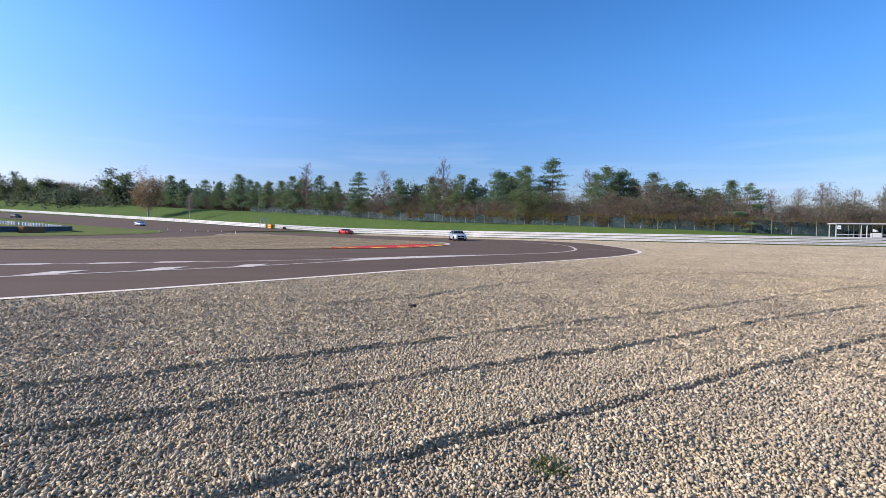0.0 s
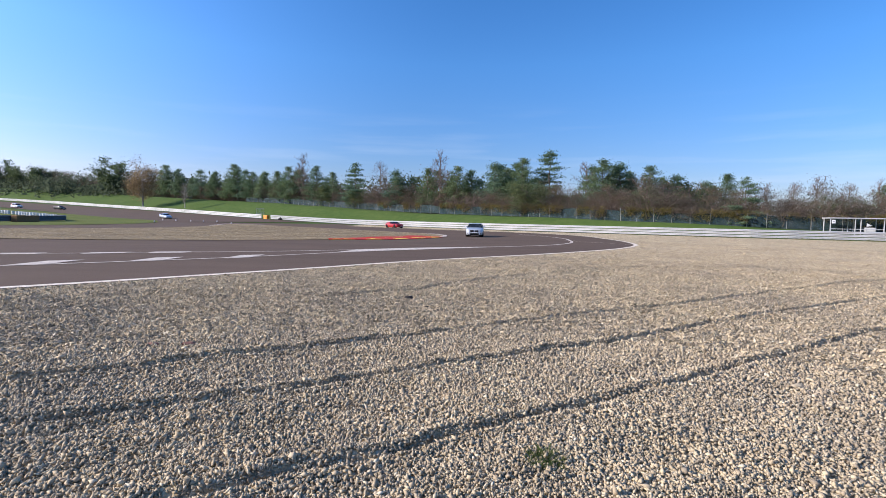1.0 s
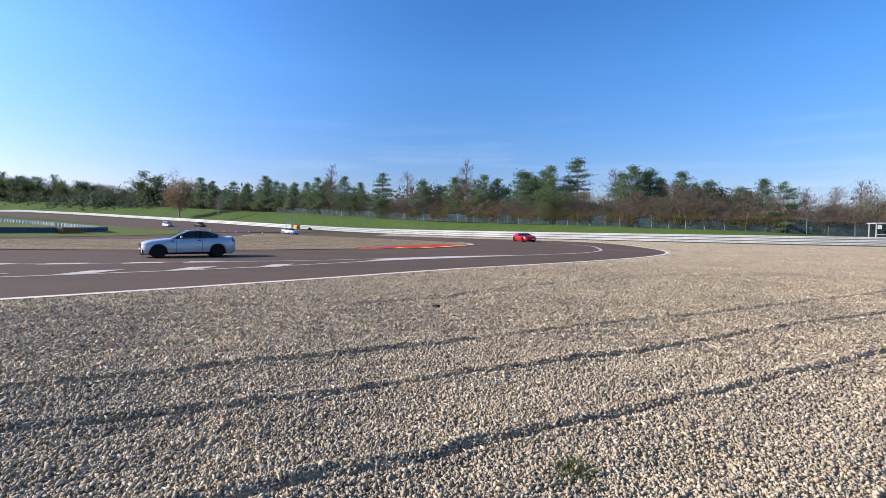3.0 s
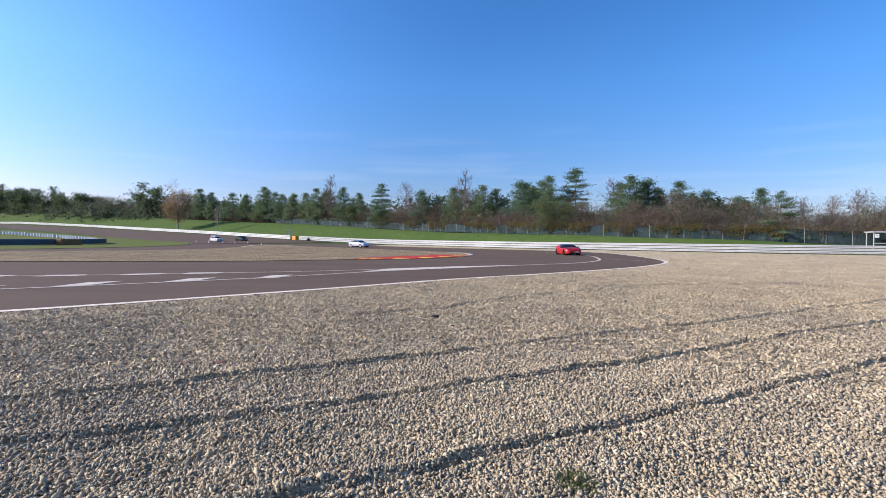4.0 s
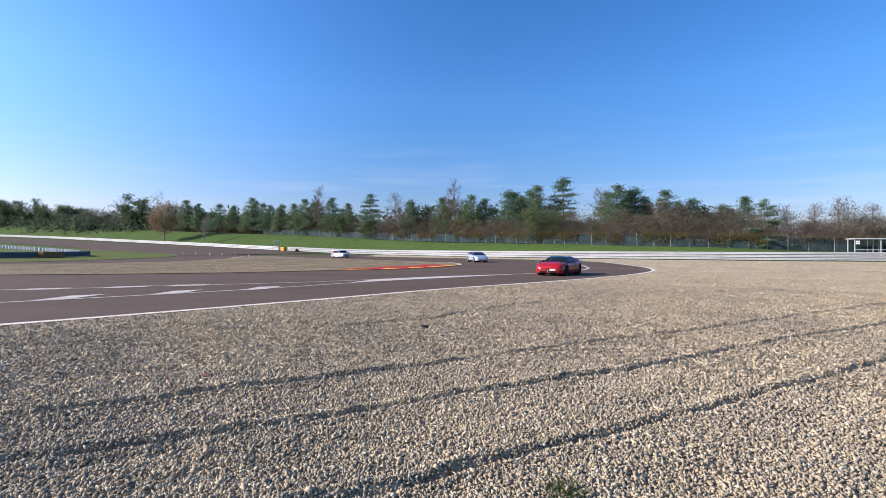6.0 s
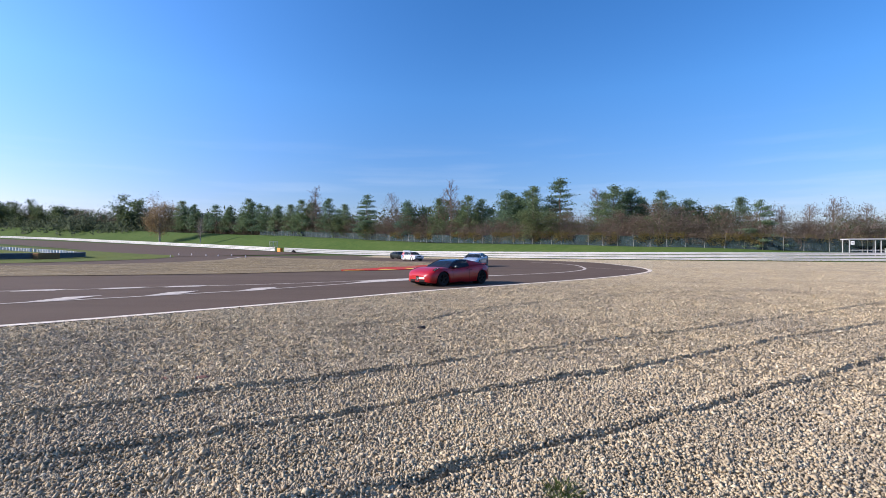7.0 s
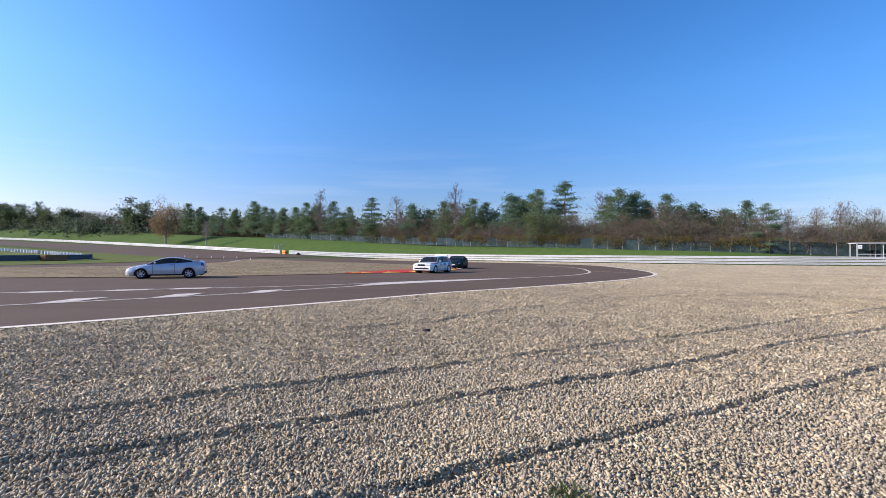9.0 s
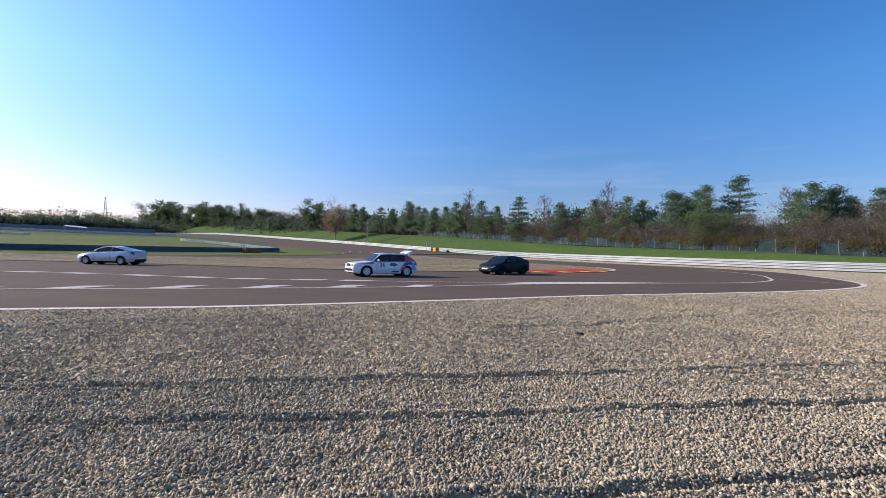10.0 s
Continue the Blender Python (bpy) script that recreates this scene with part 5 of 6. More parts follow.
def wheel(root, x, y, radius, width, rim_material, spokes):
    hub = empty("wheel")
    hub.parent = root
    out = 1 if y > 0 else -1
    n = 28
    bm = bmesh.new()
    prof = [(radius * 0.66, -0.46), (radius * 0.93, -0.5), (radius, -0.36), (radius, 0.36), (radius * 0.93, 0.5), (radius * 0.66, 0.46)]
    rings = [[bm.verts.new((r * math.cos(i * math.tau / n), w * width, r * math.sin(i * math.tau / n))) for r, w in prof] for i in range(n)]
    for i in range(n):
        a, b = rings[i], rings[(i + 1) % n]
        for j in range(len(prof)):
            bm.faces.new((a[j], a[(j + 1) % 6], b[(j + 1) % 6], b[j]))
    bmesh.ops.recalc_face_normals(bm, faces=bm.faces)
    part("tyre", bm, M_RUBBER, hub, smooth=True)
    bm = bmesh.new()
    face = out * width * 0.40
    for k in range(spokes):
        a = k * math.tau / spokes
        d, s = Vector((math.cos(a), 0, math.sin(a))), Vector((-math.sin(a), 0, math.cos(a)))
        w0, w1 = radius * 0.11, radius * 0.075
        lip = Vector((0, face, 0))
        back = Vector((0, out * -0.05, 0))
        q = [lip + d * radius * 0.1 - s * w0, lip + d * radius * 0.1 + s * w0, lip + d * radius * 0.66 + s * w1 - back * 0.4, lip + d * radius * 0.66 - s * w1 - back * 0.4]
        v = [bm.verts.new(p) for p in q] + [bm.verts.new(p + back) for p in q]
        for f in ((0, 1, 2, 3), (7, 6, 5, 4), (0, 4, 5, 1), (1, 5, 6, 2), (2, 6, 7, 3), (3, 7, 4, 0)):
            bm.faces.new([v[i] for i in f])
    ring = [(radius * 0.60, 0.0), (radius * 0.68, 0.01), (radius * 0.68, -0.16), (radius * 0.62, -0.16)]
    rr = [[bm.verts.new((r * math.cos(i * math.tau / n), face + out * w, r * math.sin(i * math.tau / n))) for r, w in ring] for i in range(n)]
    for i in range(n):
        a, b = rr[i], rr[(i + 1) % n]
        for j in range(4):
            bm.faces.new((a[j], a[(j + 1) % 4], b[(j + 1) % 4], b[j]))
    bmesh.ops.create_cone(bm, cap_ends=True, segments=12, radius1=radius * 0.14, radius2=radius * 0.12, depth=0.05, matrix=Matrix.Translation((0, face, 0)) @ pose(0, 0, 0, 90, 0, 0))
    bmesh.ops.recalc_face_normals(bm, faces=bm.faces)
    part("rim", bm, rim_material, hub)
    bm = bmesh.new()
    bmesh.ops.create_cone(bm, cap_ends=True, segments=20, radius1=radius * 0.6, radius2=radius * 0.6, depth=0.03, matrix=Matrix.Translation((0, out * width * 0.05, 0)) @ pose(0, 0, 0, 90, 0, 0))
    part("brake_disc", bm, M_BLACK, hub)
    hub.matrix_basis = pose(x, y, radius)
    return hub


def shell(name, rows, material, root, label="", smooth=True):
    """A skin through rows of points."""
    verts = [p for row in rows for p in row]
    k = len(rows[0])
    faces = [(i * k + j, i * k + j + 1, (i + 1) * k + j + 1, (i + 1) * k + j) for i in range(len(rows) - 1) for j in range(k - 1)]
    ob = pydata(name, verts, faces, material, root, label, smooth)
    return ob


def ring_at(s, u):
    """Half of a body's cross section, from the sill up to the middle of the top."""
    L, R = s["length"], s["wheel"]
    x = L * (0.5 - u)
    w, zt, sill = s["width"] / 2 * curve_at(s["plan"], u), curve_at(s["top"], u), s.get("sill", 0.19)
    zb = sill + 0.06 * max(0, 1 - u / 0.06) + 0.10 * max(0, (u - 0.93) / 0.07)
    arch, flare = 0.0, 1.0
    for a in s["axles"]:
        d = abs(x - L * (0.5 - a))
        if d < R * 1.13:
            arch = max(arch, R + math.sqrt((R * 1.13) ** 2 - d * d) - 0.01)
        flare += 0.018 * math.exp(-(d / (R * 1.3)) ** 2)
    h = zt - zb
    ring = [(w * 0.955, zb), (w * 0.99 * flare, zb + 0.14 * h), (w * flare, zb + 0.40 * h), (w * flare * 0.995, zb + 0.62 * h), (w * 0.972, zb + 0.80 * h), (w * 0.925, zb + 0.93 * h), (w * 0.82, zt - 0.005), (w * 0.45, zt + 0.018), (0, zt + 0.025)]
    return [(y, max(z, arch) if z < zt - 0.02 else z) for y, z in ring]


def on_body(s, u, v, out=0.007):
    """A point just outside the body: u along it, v up its section."""
    ring = ring_at(s, u)
    k = min(7, int(v))
    f = v - k
    y, z = ring[k][0] * (1 - f) + ring[k + 1][0] * f, ring[k][1] * (1 - f) + ring[k + 1][1] * f
    ny, nz = ring[k + 1][1] - ring[k][1], ring[k][0] - ring[k + 1][0]
    n = math.hypot(ny, nz) or 1.0
    ahead = out if u < 0.5 else -out
    return s["length"] * (0.5 - u) + ahead, y + out * ny / n, z + out * nz / n


def body_patch(name, s, u0, u1, v0, v1, material, root, sign, taper=0.0):
    rows = []
    for a in np.linspace(0, 1, 7):
        u = u0 + (u1 - u0) * a
        row = []
        for b in np.linspace(0, 1, 6):
            v = v0 + taper * a + (v1 - v0 - taper * a * 0.5) * b
            x, y, z = on_body(s, u, v)
            row.append((x, sign * y, z))
        rows.append(row)
    return shell(name, rows if sign > 0 else [r[::-1] for r in rows], material, root)


def build_car(name, label, s):
    """A car that looks along +x, its wheels standing on z = 0."""
    root = tagged(empty(name), label, "car", "cars on the track")
    L, hw, R = s["length"], s["width"] / 2, s["wheel"]
    axles = [L * (0.5 - u) for u in s["axles"]]
    paint, roof_paint = s["paint"], s.get("roof_paint", s["paint"])
    sill = s.get("sill", 0.19)

    def half(u):
        return hw * curve_at(s["plan"], u)

    def top(u):
        return curve_at(s["top"], u)

    N = 72
    rows = []
    for i in range(N + 1):
        u = i / N
        x = L * (0.5 - u)
        ring = ring_at(s, u)
        rows.append([(x, y, z) for y, z in ring] + [(x, -y, z) for y, z in ring[-2::-1]])
    body = shell("body", rows, paint, root)
    # closed nose and tail
    for name_, row, flip in (("nose_panel", rows[0], True), ("tail_panel", rows[-1], False)):
        k = len(row)
        f = [(j, j + 1, k - 2 - j, k - 1 - j) for j in range(k // 2)]
        f = [tuple(dict.fromkeys(q)) for q in f]
        if flip:
            f = [q[::-1] for q in f]
        pydata(name_, row, f, paint, root)
    bm = bmesh.new()
    box(bm, -L * 0.47, L * 0.46, -hw * 0.70, hw * 0.70, sill - 0.03, sill + 0.28, 0.03)
    box(bm, min(axles) + R * 1.2, max(axles) - R * 1.2, -hw * 0.93, hw * 0.93, sill - 0.02, sill + 0.35, 0.03)
    part("underbody", bm, M_BLACK, root)
    # dark liners in the arches, sill strips, door joints and handles
    for ax in axles:
        for sign in (1, -1):
            bm = bmesh.new()
            bmesh.ops.create_cone(bm, cap_ends=True, segments=24, radius1=R * 1.08, radius2=R * 1.08, depth=0.2, matrix=Matrix.Translation((ax, sign * (hw - 0.32), R)) @ pose(0, 0, 0, 90, 0, 0))
            part("arch_liner", bm, M_BLACK, root)
    for sign in (1, -1):
        a0, a1 = s["axles"]
        # black strip paints the shadow along the sill, unless body paint is given
        body_patch("sill_strip", s, a0 + R * 1.2 / L, a1 - R * 1.2 / L, 0.0, 0.75, s.get("sill_paint", M_BLACK), root, sign)
        for u in s.get("seams", (0.345, 0.615)):
            body_patch("door_seam", s, u, u + 0.0035, 0.8, 5.4, M_BLACK, root, sign)
        u = s.get("seams", (0.345, 0.615))[1] - 0.05
        body_patch("door_handle", s, u, u + 0.036, 4.15, 4.42, M_BLACK, root, sign)
        body_patch("window_trim", s, s["glass_side"][0], s["glass_side"][1], 5.75, 6.05, M_BLACK, root, sign)
    # greenhouse
    g0, g1 = s["roof"][0][0], s["roof"][-1][0]
    ua, uc = s["screen_end"], s["rear_start"]
    wr = hw * s.get("tumble", 0.70)
    M = 40
    stations = []
    for i in range(M + 1):
        u = g0 + (g1 - g0) * i / M
        x = L * (0.5 - u)
        zr, zt = curve_at(s["roof"], u), top(u) - 0.015
        zr = max(zr, zt + 0.004)
        wb = half(u) * 0.90
        f = min(1, (zr - zt) / (s["height"] - zt))
        wt = wb + (wr - wb) * f
        stations.append((u, x, zt, zr, wb, wt))

    def side(st, sign, hi):
        u, x, zt, zr, wb, wt = st
        mid = ((wb * 0.62 + wt * 0.38) * 1.02, zt + 0.42 * (zr - zt))
        pts = [(wb, zt), mid, (wt * 1.01, zr - 0.10 * (zr - zt))]
        return [(x, sign * y, z) for y, z in pts]

    def crown(st, lo, hi):
        u, x, zt, zr, wb, wt = st
        out = []
        for k in range(7):
            y = wt * (-1 + 2 * k / 6)
            out.append((x, y * (0.985), zr - 0.05 * (zr - zt) * (abs(y) / max(wt, 1e-3)) ** 3 + 0.012 * (1 - (y / max(wt, 1e-3)) ** 2)))
        return out

    front = [st for st in stations if st[0] <= ua + 1e-6]
    mid = [st for st in stations if ua - (g1 - g0) / M - 1e-6 <= st[0] <= uc + 1e-6]
    back = [st for st in stations if st[0] >= uc - (g1 - g0) / M - 1e-6]
    shell("windscreen", [crown(st, 0, 1) for st in front], M_GLASS, root)
    shell("roof", [crown(st, 0, 1) for st in mid], roof_paint, root)
    if len(back) > 1:
        shell("rear_window", [crown(st, 0, 1) for st in back], M_GLASS, root)
    w0, w1 = s["glass_side"]
    for sign in (1, -1):
        glass = [st for st in stations if w0 <= st[0] <= w1]
        rows_ = [side(st, sign, 1) for st in glass]
        shell("side_window", rows_ if sign > 0 else [r[::-1] for r in rows_], M_GLASS, root)
        pill = [st for st in stations if st[0] >= w1 - (g1 - g0) / M]
        rows_ = [side(st, sign, 1) for st in pill]
        shell("rear_pillar", rows_ if sign > 0 else [r[::-1] for r in rows_], s.get("pillar_paint", paint), root)
        rail = [[(st[1], sign * st[5] * 1.02, st[3] - 0.12 * (st[3] - st[2])), (st[1], sign * st[5] * 1.025, st[3] - 0.05), (st[1], sign * st[5] * 0.96, st[3] + 0.006)] for st in stations]
        shell("roof_rail", rail if sign > 0 else [r[::-1] for r in rail], roof_paint, root)
        # door pillar
        if s.get("door_pillar"):
            st = min(stations, key=lambda q: abs(q[0] - s["door_pillar"]))
            a, b = Vector((st[1], sign * (st[4] * 1.0), st[2])), Vector((st[1] - 0.06, sign * (st[5] * 1.03), st[3] - 0.06))
            bm = bmesh.new()
            tube(bm, a, b, 0.045, 0.035, 6)
            part("door_pillar", bm, M_BLACK, root)
        # mirror
        um = s["screen_end"] * 0.45 + g0 * 0.55
        xm, ym, zm = L * (0.5 - um) - 0.12, half(um) * 0.97 + 0.05, top(um) + 0.06
        bm = bmesh.new()
        bmesh.ops.create_icosphere(bm, subdivisions=2, radius=1)
        for v in bm.verts:
            v.co = Vector((xm + v.co.x * 0.07, sign * (ym + v.co.y * 0.11), zm + v.co.z * 0.065))
        mirror = part("mirror", bm, s.get("mirror_paint", paint), root, smooth=True)
        bm = bmesh.new()
        tube(bm, (xm, sign * (ym - 0.14), zm - 0.07), (xm, sign * ym, zm), 0.02, 0.02, 5)
        part("mirror_arm", bm, M_BLACK, mirror)
        # lamps
        lu0, lu1, lv0, lv1, taper = s["lamp"]
        body_patch("headlight", s, lu0, lu1, lv0, lv1, s.get("lamp_material", M_LAMP), root, sign, taper)
        tu0, tu1, tv0, tv1 = s.get("tail", (0.955, 0.997, 3.4, 5.0))
        body_patch("tail_light", s, tu0, tu1, tv0, tv1, M_TAIL, root, sign)
        # seat
        xs = L * (0.5 - s.get("seat_u", 0.55))
        bm = bmesh.new()
        box(bm, xs - 0.08, xs + 0.06, sign * 0.36 - 0.22, sign * 0.36 + 0.22, sill + 0.1, s["height"] - 0.42, 0.04)
        part("seat", bm, M_BLACK, root)
    # grille, intake, plates
    for x0, x1, y0, y1, z0, z1, mat_, nm in s.get("front", ()):
        bm = bmesh.new()
        box(bm, x0, x1, y0, y1, z0, z1, 0.008)
        part(nm, bm, mat_, root)
    bm = bmesh.new()
    box(bm, -L / 2 - 0.02, -L / 2 + 0.02, -0.26, 0.26, top(1) - 0.36, top(1) - 0.25, 0.005)
    part("number_plate", bm, M_PLATE, root, "pale number plate")
    bm = bmesh.new()
    box(bm, -L / 2 - 0.012, -L / 2 + 0.10, -half(1.0) * 0.98, half(1.0) * 0.98, sill + 0.08, sill + 0.24, 0.03)
    part("rear_bumper", bm, s.get("bumper", paint), root)
    for ax in axles:
        for sign in (1, -1):
            wheel(root, ax, sign * (hw - s["tyre"] * 0.56), R, s["tyre"], s["rim"], s.get("spokes", 5))
    return root


ROUND_PLAN = [(0, 0.62), (0.015, 0.74), (0.04, 0.85), (0.09, 0.94), (0.18, 0.995), (0.5, 1.0), (0.8, 0.995), (0.9, 0.965), (0.96, 0.91), (0.985, 0.84), (1, 0.72)]
WEDGE_PLAN = [(0, 0.56), (0.012, 0.70), (0.035, 0.825), (0.07, 0.91), (0.12, 0.965), (0.19, 1.0), (0.42, 0.955), (0.55, 0.96), (0.72, 1.0), (0.84, 1.0), (0.92, 0.96), (0.97, 0.89), (1, 0.76)]
BOX_PLAN = [(0, 0.86), (0.01, 0.91), (0.04, 0.95), (0.12, 0.985), (0.2, 1.0), (0.82, 1.0), (0.93, 0.97), (0.985, 0.93), (1, 0.88)]
P_SILVER_BLUE = car_paint("pale_silver_blue_paint", (0.46, 0.495, 0.525), 0.28, 0.25)
P_RED = car_paint("deep_red_paint", (0.36, 0.006, 0.008), 0.28, 0.0, 0.3)
P_SILVER = car_paint("silver_paint", (0.50, 0.53, 0.58), 0.25, 0.3)
P_WHITE = car_paint("white_paint", (0.80, 0.80, 0.79), 0.25)
P_DARK = car_paint("blackish_green_paint", (0.006, 0.012, 0.011), 0.5, 0.0, 0.03)
P_DARK.node_tree.nodes["Principled BSDF"].inputs["Specular IOR Level"].default_value = 0.18
P_BLACK = car_paint("gloss_black_paint", (0.012, 0.012, 0.014), 0.12)
P_STRIPE_RED = car_paint("red_stripe", (0.55, 0.05, 0.03), 0.3)
P_STRIPE_BLUE = car_paint("dark_blue_stripe", (0.02, 0.05, 0.16), 0.3)
P_STRIPE_SKY = car_paint("light_blue_stripe", (0.10, 0.34, 0.60), 0.3)

SALOON = dict(length=4.36, width=1.86, height=1.40, wheel=0.335, tyre=0.25, axles=(0.168, 0.79), paint=P_SILVER_BLUE, plan=ROUND_PLAN,
              top=[(0, 0.62), (0.008, 0.71), (0.03, 0.785), (0.08, 0.85), (0.16, 0.90), (0.3, 0.97), (0.36, 0.98), (0.7, 1.02), (0.85, 1.04), (0.96, 1.05), (0.985, 1.0), (1, 0.86)],
              roof=[(0.30, 0.96), (0.45, 1.34), (0.50, 1.39), (0.57, 1.41), (0.67, 1.39), (0.76, 1.27), (0.87, 1.05)], screen_end=0.46, rear_start=0.70, glass_side=(0.335, 0.80), door_pillar=0.60,
              lamp=(0.012, 0.085, 4.0, 5.3, 0.5), rim=M_RIM_DARK, bumper=M_BLACK, spokes=10,
              front=[(2.115, 2.205, -0.42, -0.04, 0.50, 0.70, M_BLACK, "grille"), (2.115, 2.205, 0.04, 0.42, 0.50, 0.70, M_BLACK, "grille"), (2.065, 2.195, -0.46, 0.46, 0.25, 0.40, M_BLACK, "air_intake"), (1.965, 2.140, -0.70, -0.52, 0.25, 0.43, M_BLACK, "air_intake"), (1.965, 2.140, 0.52, 0.70, 0.25, 0.43, M_BLACK, "air_intake"), (1.895, 2.215, -0.66, 0.66, 0.165, 0.20, P_BLACK, "front_splitter"), (-2.165, -1.965, -0.62, 0.62, 1.065, 1.095, P_SILVER_BLUE, "boot_lip"), (2.105, 2.191, -0.575, -0.45, 0.585, 0.67, M_LAMP, "headlight"), (2.105, 2.191, 0.45, 0.575, 0.585, 0.67, M_LAMP, "headlight"), (2.165, 2.220, -0.26, 0.26, 0.42, 0.50, M_PLATE, "number_plate")])
SPORTS = dict(length=3.99, width=1.87, height=1.183, wheel=0.325, tyre=0.26, axles=(0.195, 0.83), paint=P_RED, roof_paint=P_BLACK, plan=WEDGE_PLAN, sill=0.15, tumble=0.62,
              top=[(0, 0.47), (0.008, 0.55), (0.03, 0.635), (0.07, 0.715), (0.12, 0.785), (0.17, 0.82), (0.22, 0.83), (0.28, 0.82), (0.34, 0.80), (0.44, 0.80), (0.56, 0.845), (0.68, 0.92), (0.78, 0.955), (0.88, 0.945), (0.95, 0.91), (0.985, 0.84), (1, 0.70)],
              roof=[(0.295, 0.81), (0.37, 1.0), (0.42, 1.10), (0.47, 1.155), (0.55, 1.183), (0.64, 1.165), (0.74, 1.085), (0.83, 1.0), (0.90, 0.945)], screen_end=0.43, rear_start=0.74, glass_side=(0.335, 0.63), seat_u=0.59, seams=(0.34, 0.605), sill_paint=P_RED,
              lamp=(0.075, 0.165, 4.9, 6.1, 0.7), lamp_material=M_BLACK, rim=M_RIM_DARK, bumper=M_BLACK, mirror_paint=P_BLACK, spokes=5,
              front=[(1.86, 2.003, -0.10, 0.10, 0.24, 0.45, M_BLACK, "grille"), (1.80, 2.003, -0.50, -0.13, 0.21, 0.31, M_BLACK, "air_intake"), (1.80, 2.003, 0.13, 0.50, 0.21, 0.31, M_BLACK, "air_intake"), (1.88, 2.02, 0.12, 0.48, 0.34, 0.42, M_PLATE, "number_plate")])
COUPE = dict(length=4.33, width=1.735, height=1.305, wheel=0.315, tyre=0.21, axles=(0.20, 0.80), paint=P_SILVER, plan=ROUND_PLAN,
             top=[(0, 0.48), (0.01, 0.58), (0.05, 0.68), (0.14, 0.78), (0.28, 0.88), (0.4, 0.92), (0.65, 0.98), (0.85, 1.03), (0.95, 1.04), (0.985, 0.98), (1, 0.80)],
             roof=[(0.27, 0.87), (0.40, 1.16), (0.47, 1.26), (0.54, 1.305), (0.62, 1.30), (0.72, 1.22), (0.82, 1.12), (0.93, 1.035)], screen_end=0.45, rear_start=0.68, glass_side=(0.31, 0.85), door_pillar=0.63,
             lamp=(0.015, 0.12, 4.0, 5.6, 1.0), rim=M_RIM, bumper=M_BLACK, spokes=6,
             front=[(2.06, 2.165, -0.42, 0.42, 0.25, 0.34, M_BLACK, "air_intake"), (2.12, 2.19, -0.26, 0.26, 0.38, 0.47, M_PLATE, "number_plate")])
HATCH = dict(length=3.9, width=1.77, height=1.34, wheel=0.315, tyre=0.23, axles=(0.195, 0.825), paint=P_WHITE, plan=BOX_PLAN, tumble=0.74,
             top=[(0, 0.62), (0.008, 0.71), (0.03, 0.765), (0.15, 0.82), (0.30, 0.88), (0.5, 0.885), (0.9, 0.905), (0.97, 0.90), (0.99, 0.86), (1, 0.76)],
             roof=[(0.27, 0.875), (0.40, 1.26), (0.45, 1.32), (0.55, 1.34), (0.72, 1.335), (0.84, 1.30), (0.90, 1.17), (0.975, 0.93)], screen_end=0.42, rear_start=0.85, glass_side=(0.31, 0.80), door_pillar=0.555, pillar_paint=P_STRIPE_RED, sill_paint=P_WHITE,
             lamp=(0.001, 0.012, 3.2, 5.0, 0.0), rim=M_RIM_WHITE, spokes=12,
             front=[(1.90, 1.975, -0.34, 0.34, 0.58, 0.72, M_BLACK, "grille"), (1.88, 1.985, -0.62, 0.62, 0.33, 0.44, M_BLACK, "air_intake"), (1.90, 1.99, -0.26, 0.26, 0.46, 0.55, M_PLATE, "number_plate")])
DARK = dict(COUPE, length=4.2, width=1.70, height=1.31, paint=P_DARK, rim=M_RIM_DARK, mirror_paint=P_DARK, lamp=(0.008, 0.06, 3.7, 4.7, 0.4),
            top=[(0, 0.46), (0.01, 0.56), (0.05, 0.66), (0.14, 0.77), (0.28, 0.86), (0.4, 0.90), (0.65, 0.95), (0.9, 1.0), (0.975, 0.99), (0.99, 0.94), (1, 0.80)],
            roof=[(0.25, 0.85), (0.39, 1.17), (0.46, 1.27), (0.54, 1.31), (0.63, 1.30), (0.75, 1.20), (0.86, 1.08), (0.95, 1.0)], glass_side=(0.30, 0.80),
            front=[(1.98, 2.10, -0.42, 0.42, 0.25, 0.33, M_BLACK, "air_intake"), (2.05, 2.12, -0.26, 0.26, 0.37, 0.46, M_PLATE, "number_plate")])

car_saloon = build_car("coupe_car", "pale silver-blue sports coupe with black wheels", SALOON)
car_sports = build_car("sports_car", "low red mid-engined sports car with black roof and wheels", SPORTS)
car_silver = build_car("coupe_car", "silver two-door coupe with a sloping rear", COUPE)
car_hatch = build_car("rally_hatchback", "white rally hatchback with red and blue stripes and a rear wing", HATCH)
car_dark = build_car("coupe_car", "small blackish-green coupe with dark wheels", DARK)


def side_point(s, x, z):
    """Where the flank of a car lies at a place along it and a height."""
    u = 0.5 - x / s["length"]
    w = s["width"] / 2 * curve_at(s["plan"], u)
    zb, zt = s.get("sill", 0.19), curve_at(s["top"], u)
    f = (z - zb) / (zt - zb)
    flare = 1 + 0.018 * sum(math.exp(-((x - s["length"] * (0.5 - a)) / (s["wheel"] * 1.3)) ** 2) for a in s["axles"])
    return w * float(np.interp(f, [0, 0.14, 0.40, 0.62, 0.80, 0.93, 1.0], [0.955, 0.99 * flare, flare, 0.995 * flare, 0.972, 0.925, 0.82])) + 0.006


